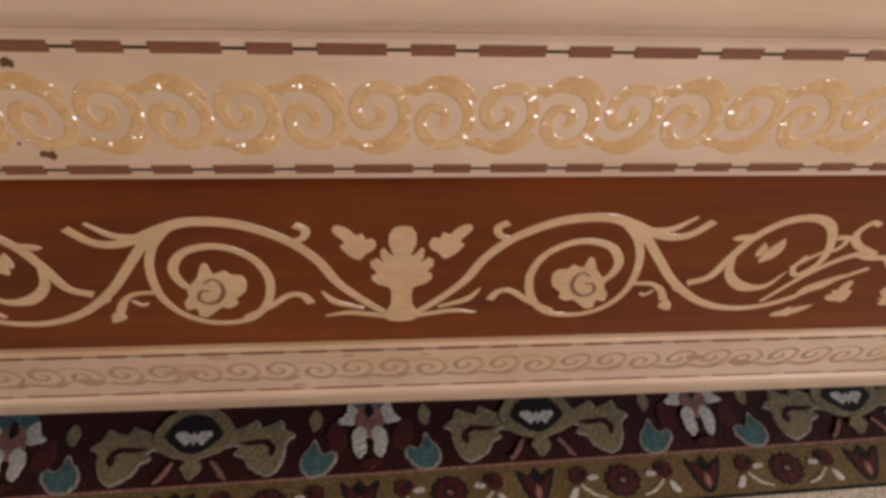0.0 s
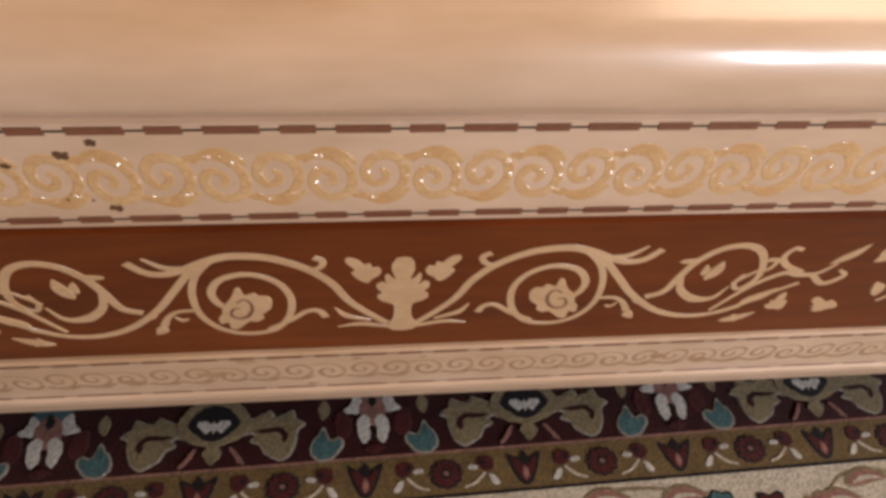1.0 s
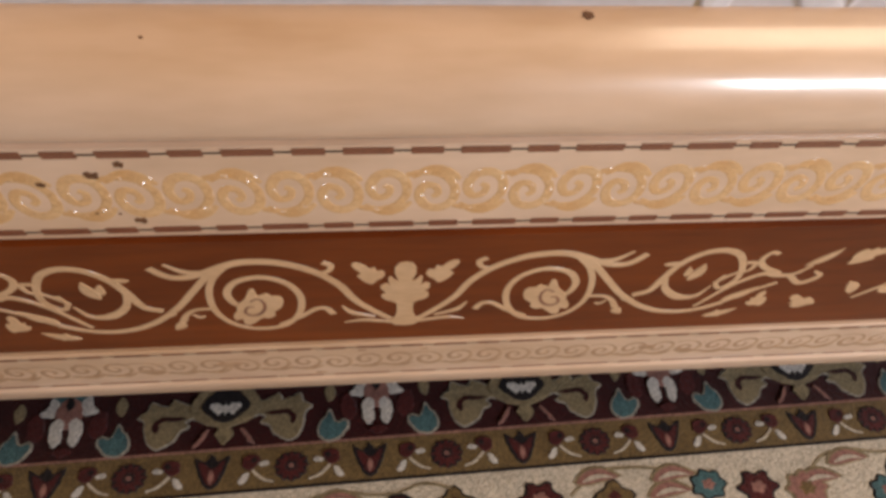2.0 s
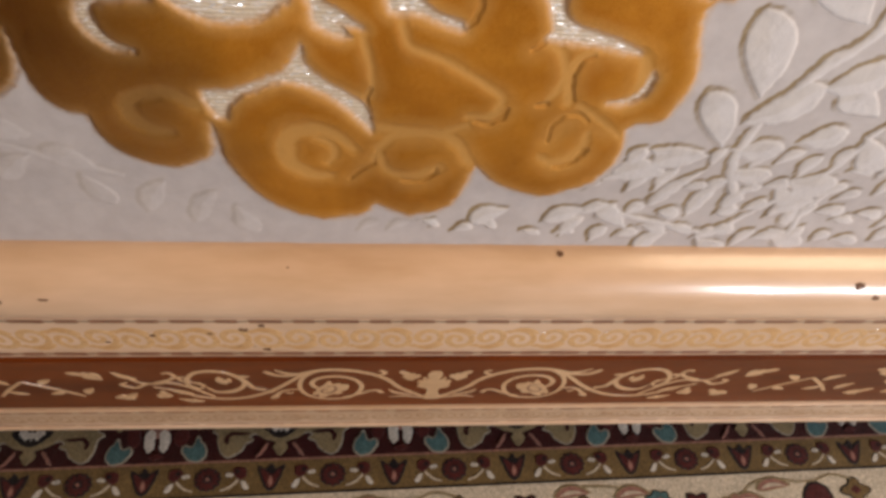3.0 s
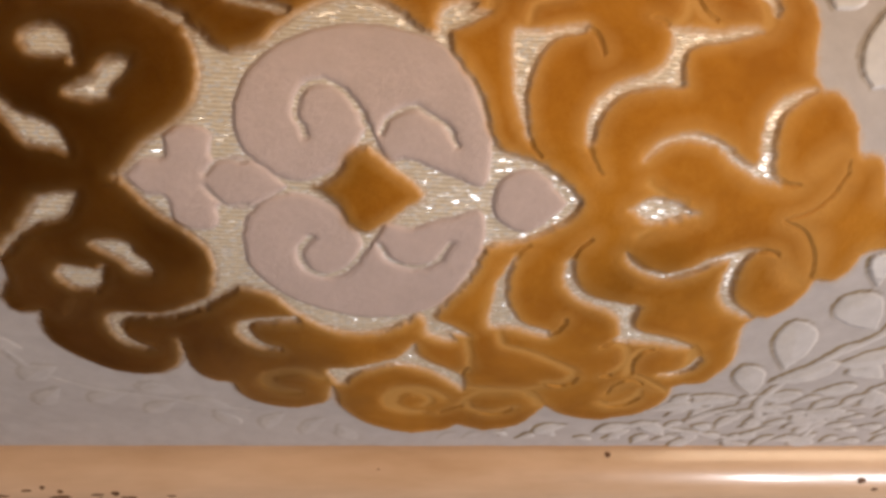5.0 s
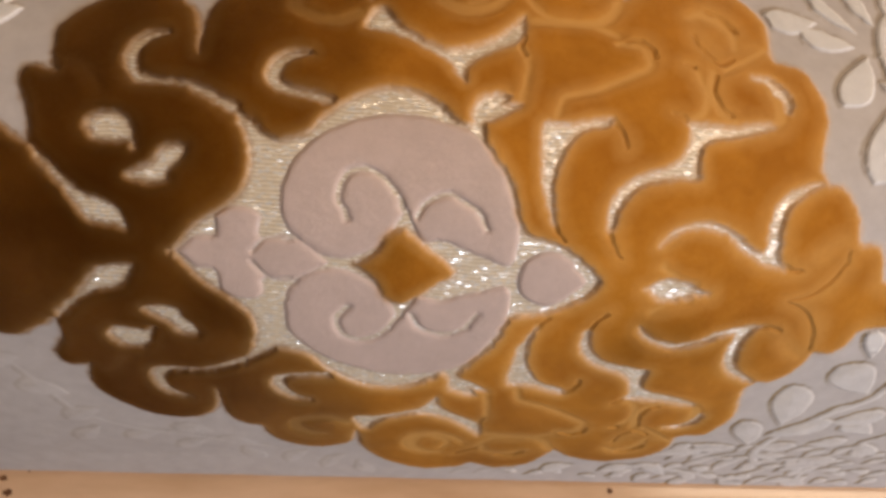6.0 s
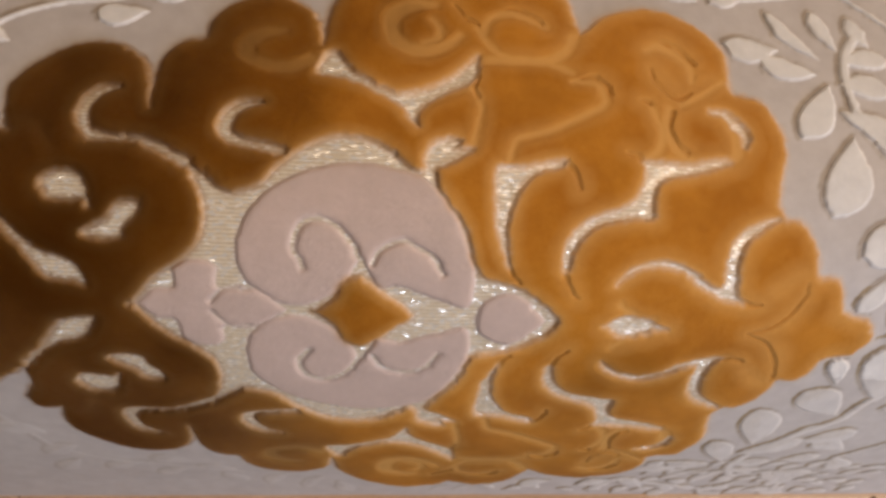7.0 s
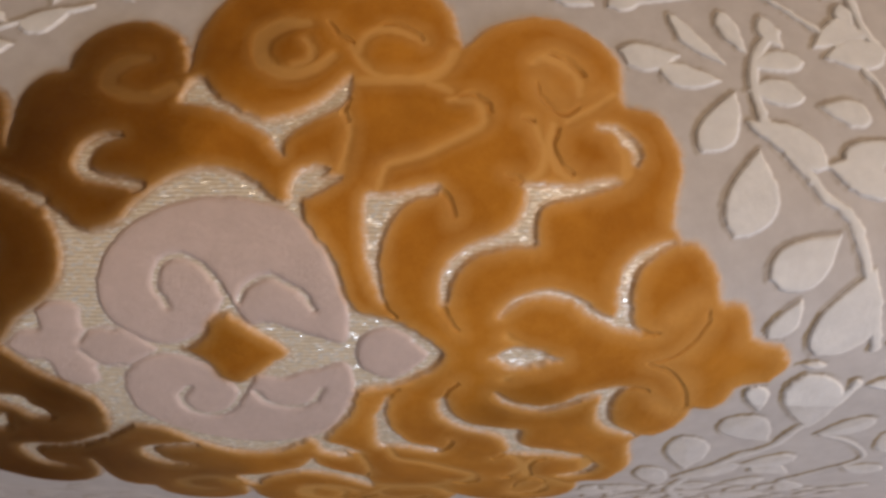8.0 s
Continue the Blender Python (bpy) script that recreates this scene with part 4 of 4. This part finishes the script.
    nrm[..., 0] += shade_tilt + 0.45 * gold_m * np.clip((U + 40) / 90, 0, 1) * np.clip((Y + 10) / 50, 0, 1)
    nrm[..., 2] -= 0.3 * gold_m * np.clip((-Y - 15) / 60, 0, 1)      # tilted down too, which shades the lobes over the front
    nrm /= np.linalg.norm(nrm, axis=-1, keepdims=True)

    # which piece of the weave each patch belongs to
    lobes = points("-200,15 -186,26 -150,70 -122,30 -160,40 -140,40 -110,80 -105,60 -80,62 -90,100 -48,101 -15,103 -20,84 -38,70 30,100 44,90 45,72 15,75 10,55 -30,45 -5,38 -25,28 15,30 45,50 40,35 60,52 66,30 45,12 10,8 88,14 102,4 -160,10 -175,4")
    gold_seeds = [(x, y) for x, y in lobes] + [(x, -y) for x, y in lobes]
    n_u, n_v = U.shape
    fu = lambda a: (a[:-1, :-1] + a[1:, :-1] + a[:-1, 1:] + a[1:, 1:]) / 4
    Xc, Yc, gs, ws, ls, di = fu(U), fu(Y), fu(gold_s), fu(white_s), fu(leaf_s), fu(diamond)
    label = np.zeros(Xc.shape, int)
    near_seed, best = np.zeros(Xc.shape, int), np.full(Xc.shape, 1e9)
    for k, (sx, sy) in enumerate(gold_seeds):
        d = (Xc - sx) ** 2 + (Yc - sy) ** 2
        near_seed = np.where(d < best, k, near_seed)
        best = np.minimum(best, d)
    label = np.where(gs > -0.3, 100 + near_seed, label)
    label = np.where((di > -0.3), 90, label)
    label = np.where(ws > -0.3, np.where(Xc < -104, 91, np.where(Xc > -28.5, 92, np.where(Yc > 0, 93, 94))), label)
    best[:] = 1e9
    for k, (text, w) in enumerate(LEAVES):
        p = points(text)
        for q, sy in ((0, 1), (1, -1)):
            d = (Xc - (p[0][0] + p[1][0]) / 2) ** 2 + (Yc - sy * (p[0][1] + p[1][1]) / 2) ** 2
            near_seed = np.where(d < best, 2 * k + q, near_seed)
            best = np.minimum(best, d)
    extra = small_leaves()
    for k, (text, w) in enumerate(extra):
        p = points(text)
        d = (Xc - (p[0][0] + p[1][0]) / 2) ** 2 + (Yc - (p[0][1] + p[1][1]) / 2) ** 2
        near_seed = np.where(d < best, 2 * len(LEAVES) + k, near_seed)
        best = np.minimum(best, d)
    stem_near, stem_d = np.zeros(Xc.shape, int), np.full(Xc.shape, 1e9)
    for k, (text, w) in enumerate(STEMS):
        d = line_distance(catmull(points(text), 3), Xc, np.abs(Yc))
        stem_near = np.where(d < stem_d, 2 * k, stem_near)
        stem_d = np.minimum(stem_d, d)
    widths = np.array([w for text, w in STEMS])[stem_near // 2]
    label = np.where(ls > -0.2, np.where(stem_d < widths / 2 + 0.4, 10 + stem_near + (Yc < 0), 300 + near_seed), label)

    idx = np.arange(n_u * n_v).reshape(n_u, n_v)
    quads = np.stack([idx[:-1, :-1], idx[1:, :-1], idx[1:, 1:], idx[:-1, 1:]], -1).reshape(-1, 4)
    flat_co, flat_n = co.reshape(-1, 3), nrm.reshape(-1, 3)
    # short pile at rims and curls, plus painted lobe shading and right-end sheen
    masks = {"weft": V.ravel(), "gold_pile": gold_m.ravel(), "white_pile": white_m.ravel(), "silver_thread": thread_m.ravel(), "leaf_pile": leaf_m.ravel(), "edging": edge_m.ravel(), "thin_pile_sheen": np.maximum(0.8 * curl, np.maximum(0.8 * np.clip(1 - (s_edge - 0.2) / 4.8, 0, 1) ** 1.3, np.clip(0.40 - 0.075 * lobe_s + 0.22 * smooth_grid(U, V, 17, 31) + 0.12 * smooth_grid(U, V, 7, 32) + 0.0009 * (U + 20), 0, 0.45) * (diamond < -1))).ravel()}
    label = label.ravel()

    def piece(name, key, parent, text=""):
        q = quads[label == key] if np.isscalar(key) else quads[np.isin(label, key)]
        if len(q) < 6:
            return None
        used, inv = np.unique(q, return_inverse=True)
        inv = inv.reshape(q.shape)
        me = bpy.data.meshes.new(name)
        me.vertices.add(len(used))
        me.vertices.foreach_set("co", flat_co[used].ravel())
        me.loops.add(inv.size)
        me.loops.foreach_set("vertex_index", inv.ravel().astype(np.int32))
        me.polygons.add(len(inv))
        me.polygons.foreach_set("loop_start", np.arange(0, inv.size, 4, dtype=np.int32))
        me.update(calc_edges=True)
        for k, v in masks.items():
            at = me.attributes.new(k, "FLOAT", "POINT")
            at.data.foreach_set("value", v[used].astype(np.float32))
        me.shade_smooth()
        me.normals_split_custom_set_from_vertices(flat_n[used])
        ob = tidy(new(name, me), BROCADE)
        ob.parent = parent
        return tagged(ob, text)

    cloth = piece("seat_cloth", 0, sofa, "pale silvery brocade ground with metallic thread")
    for k in range(len(gold_seeds)):
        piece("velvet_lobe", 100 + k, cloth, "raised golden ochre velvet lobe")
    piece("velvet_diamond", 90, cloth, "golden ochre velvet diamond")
    for k in (91, 92, 93, 94):
        piece("velvet_scroll", k, cloth, "raised off-white velvet scroll")
    for k in range(2 * len(STEMS)):
        piece("velvet_stem", 10 + k, cloth, "off-white velvet stem")
    for k in range(2 * len(LEAVES) + len(extra)):
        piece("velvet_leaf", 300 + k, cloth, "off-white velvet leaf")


build_seat()


# ---------- the rug ----------
rug = tagged(new("rug"), "Persian style rug with maroon, olive and cream floral bands", "rug")


def rug_band(name, y0, y1, z, mat, label):
    bm = bmesh.new()
    box(bm, -1.15, 1.25, y0, y1, -0.012, z)
    return part(name, bm, mat, rug, label)


TURN_RUG = 0.026      # the rug lies a little askew to the sofa
rug.matrix_world = pose(0, 0, 0, 0, 0, math.degrees(TURN_RUG))
field = rug_band("field", -0.90, -0.0225, -0.0006, WOOL["cream"], "cream wool field with scattered flowers")
guard = rug_band("guard_line", -0.0225, -0.0208, -0.0003, WOOL["black"], "dark guard line")
olive = rug_band("olive_border", -0.0208, 0.0022, -0.0006, WOOL["olive"], "olive gold border with rosettes and tulips")
guard_red = rug_band("guard_line", 0.0022, 0.0036, -0.0003, WOOL["rose"], "thin rose guard line")
dark = rug_band("maroon_border", 0.0036, 0.0580, -0.0006, WOOL["maroon"], "dark maroon main border with cartouches")
rug_band("olive_border", 0.0595, 0.0825, -0.0006, WOOL["olive"], "olive gold border with rosettes and tulips")
rug_band("guard_line", 0.0580, 0.0595, -0.0003, WOOL["rose"], "thin rose guard line")
rug_band("edge_border", 0.0825, 0.115, -0.0006, WOOL["maroon"], "dark maroon rug edge")


def knotted(outline, k=0.9):
    """An outline that steps a little from knot to knot."""
    rnd = random.Random(len(outline))
    return [(x + rnd.uniform(-k, k) * 0.4, y + rnd.uniform(-k, k) * 0.35) for x, y in outline]


def motif_mesh(name, outline, colour, lift):
    bm = bmesh.new()
    place = lambda x, y, h: (x / 1000, y / 1000, lift / 1000 - 0.0007 + h * 0.0007)
    if outline[0] == "leaf":
        leaf_ribbon(bm, *outline[1:], 1.0, place)
    elif outline[0] == "vine":
        ribbon(bm, outline[1], 1.2, 1.8, 1.2, 1.0, place)
    else:
        plate(bm, knotted(outline), 1.0, place, 0.3)
    bmesh.ops.recalc_face_normals(bm, faces=bm.faces)
    me = bpy.data.meshes.new(name)
    bm.to_mesh(me)
    bm.free()
    me.materials.append(WOOL[colour])
    return me


def spline(text, n=4):
    return [tuple(p) for p in catmull(points(text), n, True)]


def flip(outline):
    return [(-x, y) for x, y in outline]


def motif(name, layers):
    return [(part_name, motif_mesh(part_name, o, c, 0.15 * i)) for i, (part_name, o, c) in enumerate(layers)]


WING = spline("13,4 20,2 27,4 31,6 34,2 39,3 44,5 46,0 51,-3 47,-6 46,-13 43,-20 37,-22.5 29,-18 26,-13 21,-11 24,-8 20,-6 14,-6")
HOOK = spline("22,-6 30,-4.4 38,-4.6 42.4,-9 40.6,-13.6 38,-12.5 38.2,-9 35,-7 29,-7.2")
STALK = spline("9,-14 11,-14 15,-19 18,-23.5 15,-23 11,-18")
def grown(outline, by):
    c = np.mean(outline, axis=0)
    out = []
    for i, p in enumerate(outline):
        t = np.subtract(outline[(i + 1) % len(outline)], outline[i - 1])
        out.append(tuple(np.array(p) + by * np.array((-t[1], t[0])) / (np.hypot(*t) + 1e-9)))
    return out


CARTOUCHE = motif("cartouche", [
    ("wing_outline", grown(WING, 0.8), "ash"), ("wing_outline", grown(flip(WING), -0.8), "ash"),
    ("cartouche_wing", WING, "grey"), ("cartouche_wing", flip(WING), "grey"),
    ("wing_hook", HOOK, "maroon"), ("wing_hook", flip(HOOK), "maroon"),
    ("cartouche_stalk", STALK, "rose"), ("cartouche_stalk", flip(STALK), "rose"),
    ("cartouche_frame", spline("0,16 10,14 18,7 21,-1 15,-9 6,-12 0,-14 -6,-12 -15,-9 -21,-1 -18,7 -10,14"), "grey"),
    ("cartouche_drop", spline("0,-12 4,-14 5,-18 0,-23 -5,-18 -4,-14"), "grey"),
    ("cartouche_eye", spline("0,11 8,9 14,2 14,-2 7,-8 0,-10.5 -7,-8 -14,-2 -14,2 -8,9"), "black"),
    ("cartouche_butterfly", spline("0,2 1.4,0 4,2 8.5,1.6 9.4,-1 6,-4 4,-6 1.5,-4 0,-6 -1.5,-4 -4,-6 -6,-4 -9.4,-1 -8.5,1.6 -4,2 -1.4,0"), "white")])
VASE = motif("vase", [
    ("vase_stopper", spline("0,12 3,15 3,20 0,24 -3,20 -3,15"), "grey"),
    ("vase_body", spline("0,8 2.6,2 5,0 9,1.4 12,-3 8.6,-8 5,-11.4 -1,-12.4 -6,-10 -8,-5 -6.4,0 -3,3.6"), "ash"),
    ("vase_glaze", spline("0,6 2,1 5,-1.2 8.4,0 10.6,-3 7.6,-7.4 4.4,-10.4 -1,-11.4 -5.4,-9.2 -7,-5 -5.6,-0.6 -2.4,3"), "teal")])
BLOSSOM = motif("blossom", [
    ("blossom_side", spline("16,4 22,2 22,-8 16,-12 12,-6"), "red"), ("blossom_side", flip(spline("16,4 22,2 22,-8 16,-12 12,-6")), "red"),
    ("blossom_top", spline("0,22 7,20 11,14 8,9 0,8 -8,9 -11,14 -7,20"), "teal"),
    ("blossom_wing", spline("6,10 11,14 13,8 17,4 11,2 7,3"), "white"), ("blossom_wing", flip(spline("6,10 11,14 13,8 17,4 11,2 7,3")), "white"),
    ("blossom_heart", spline("0,13 5,11 8,4 5,-3 0,-6 -5,-3 -8,4 -5,11"), "rose"),
    ("blossom_petal", spline("1,-2 5,1 9,-3 9,-10 6,-16 2,-13 2,-7"), "white"), ("blossom_petal", flip(spline("1,-2 5,1 9,-3 9,-10 6,-16 2,-13 2,-7")), "white"),
    ("blossom_eye", spline("0,14 2.4,11 2,7 0,5 -2,7 -2.4,11"), "black"),
    ("blossom_foot", spline("0,-17 4,-18 5,-20 0,-22 -5,-20 -4,-18"), "red")])
ROSETTE = motif("rosette", [("rosette_rim", petals(0, 0, 9.6, 12, 0.05, 48, 0.88), "black"), ("rosette_petals", petals(0, 0, 8.4, 12, 0.22, 72, 0.88), "red"),
                            ("rosette_ring", petals(0, 0, 3.8, 10, 0.22, 40, 0.88), "black"), ("rosette_heart", petals(0, 0, 1.8, 6, 0.1, 18, 0.88), "rose")])
TULIP = motif("tulip", [("tulip_rim", spline("0,10 4,6 10,9 8,1 5,-6 0,-10 -5,-6 -8,1 -10,9 -4,6"), "black"),
                        ("tulip_petal", spline("0,2 3,3 7.6,6.4 6,0.5 3.5,-5 0,-8 -3.5,-5 -6,0.5 -7.6,6.4 -3,4"), "red"),
                        ("tulip_heart", spline("0,1 1.7,-1 1.5,-5 0,-7 -1.5,-5 -1.7,-1"), "rose")])
BUD = motif("bud", [("bud_vine", ("vine", points("-12,-8 -6,-6 0,-1 3,4")), "cream"),
                    ("bud_leaf", spline("2,-2 6,-3 8,-8 4,-7"), "white"), ("bud_leaf", spline("-5,1 -3,3 -8,4 -9,2"), "white"),
                    ("bud_flower", spline("-4,6 0,8 5,7 6,2 2,-1 -2,1"), "red"), ("bud_tip", spline("-3,5 0,6.6 1,4 -1,3"), "black")])


LAID = []


def lay(kind, layers, x, y, parent, sx=1.0, sy=1.0):
    LAID.append(kind)
    up = 0.00002 * (len(LAID) % 7)
    for name, me in layers:
        shared(name, me, parent, Matrix.Translation((x / 1000, y / 1000, up)) @ Matrix.Diagonal((sx, sy, 1, 1)))


DARK_Y = 27.0
for i in range(-4, 5):
    x = -14 + 181.5 * i
    lay("blossom", BLOSSOM, x, DARK_Y, dark)
    lay("vase", VASE, x - 28.5, DARK_Y - 12, dark)
    lay("vase", VASE, x + 29.5, DARK_Y - 12, dark, -1)
    lay("cartouche", CARTOUCHE, x + 91, DARK_Y + 1.5, dark)
for i in range(-9, 11):
    x = 26 + 91.0 * i
    lay("rosette", ROSETTE, x, -9.6, olive)
    lay("tulip", TULIP, x + 45.5, -9.6, olive)
    for dx, s in ((22, 1), (69, -1)):
        lay("bud", BUD, x + dx, -9.6, olive, s)

# flowers and vines of the cream field
FIELD_FLOWER = motif("field_flower", [("flower_rim", petals(0, 0, 12, 6, 0.16, 48, 0.8), "black"), ("flower_petals", petals(0, 0, 10.4, 6, 0.18, 48, 0.8), "red"), ("flower_heart", petals(0, 0, 4.6, 5, 0.15, 30, 0.8), "rose")])
FIELD_ROSE = motif("field_rose", [("flower_rim", petals(0, 0, 13, 8, 0.1, 48, 0.8), "grey"), ("flower_petals", petals(0, 0, 11.5, 8, 0.12, 48, 0.8), "rose"), ("flower_heart", petals(0, 0, 5, 6, 0.2, 30, 0.8), "olive")])
FIELD_TEAL = motif("field_teal", [("flower_rim", petals(0, 0, 11, 7, 0.12, 42, 0.8), "black"), ("flower_petals", petals(0, 0, 9.6, 7, 0.14, 42, 0.8), "teal"), ("flower_heart", petals(0, 0, 4, 5, 0.15, 30, 0.8), "rose")])
FIELD_OLIVE = motif("field_olive", [("flower_rim", petals(0, 0, 11, 4, 0.2, 42, 0.75), "black"), ("flower_petals", petals(0, 0, 9.6, 4, 0.22, 42, 0.75), "olive"), ("flower_heart", petals(0, 0, 4, 4, 0.15, 30, 0.75), "red")])
FIELD_BELL = motif("field_bell", [("bell_cap", spline("0,13 9,9 13,0 10,-6 0,-4 -10,-6 -13,0 -9,9"), "black"), ("bell_petal", spline("0,11 7,8 11,0 8,-4 0,-2 -8,-4 -11,0 -7,8"), "red"), ("bell_lip", spline("0,-3 9,-5 6,-12 0,-15 -6,-12 -9,-5"), "grey")])
FIELD_LEAF = motif("field_leaf", [("leaf_rim", ("leaf", (-15, 0), (15, 2), 11, 0.1), "grey"), ("leaf_blade", ("leaf", (-13.4, 0), (13, 1.6), 8.8, 0.1), "rose"), ("leaf_vein", ("leaf", (-10, 0), (10, 1.4), 3, 0.1), "cream")])
for dx in (-620, -310, 0, 310, 620):
    for kind, layers, x, y in (("leaf", FIELD_LEAF, -196, -33), ("leaf", FIELD_LEAF, -150, -35), ("olive", FIELD_OLIVE, 28, -38), ("flower", FIELD_FLOWER, 78, -40), ("olive", FIELD_OLIVE, 122, -42), ("teal", FIELD_TEAL, 180, -40),
                               ("flower", FIELD_FLOWER, 210, -44), ("rose", FIELD_ROSE, 240, -47), ("bell", FIELD_BELL, 306, -43), ("leaf", FIELD_LEAF, 272, -34), ("leaf", FIELD_LEAF, 156, -44), ("rose", FIELD_ROSE, 56, -58),
                               ("teal", FIELD_TEAL, 110, -66), ("leaf", FIELD_LEAF, -60, -44), ("teal", FIELD_TEAL, -20, -52), ("flower", FIELD_FLOWER, -100, -56), ("bell", FIELD_BELL, 0, -70), ("rose", FIELD_ROSE, 190, -76)):
        lay(kind, layers, x + dx, y, field)
for dx in (-310, 0, 310):
    for text in ("240,-52 246,-38 258,-29 275,-27 292,-30 306,-30", "306,-30 322,-26 340,-32 346,-44", "-214,-40 -196,-28 -172,-27 -150,-30", "56,-45 90,-54 130,-50 170,-48"):
        shared("vine", motif_mesh("vine", ("vine", [(x + dx, y) for x, y in points(text)]), "grey", 0.0), field, Matrix.Translation((0, 0, 0.00016)))

# ---------- ceiling lamp ----------
lamp = tagged(new("ceiling_lamp"), "square opal ceiling lamp giving warm light", "lamp")
bm = bmesh.new()
box(bm, 0.87, 2.03, -0.63, 1.13, 2.39, 2.43, 0.008)
part("mount", bm, WHITE_PAINT, lamp)
bm = bmesh.new()
box(bm, 0.90, 2.00, -0.60, 1.10, 2.355, 2.39, 0.012)
part("shade", bm, OPAL, lamp)
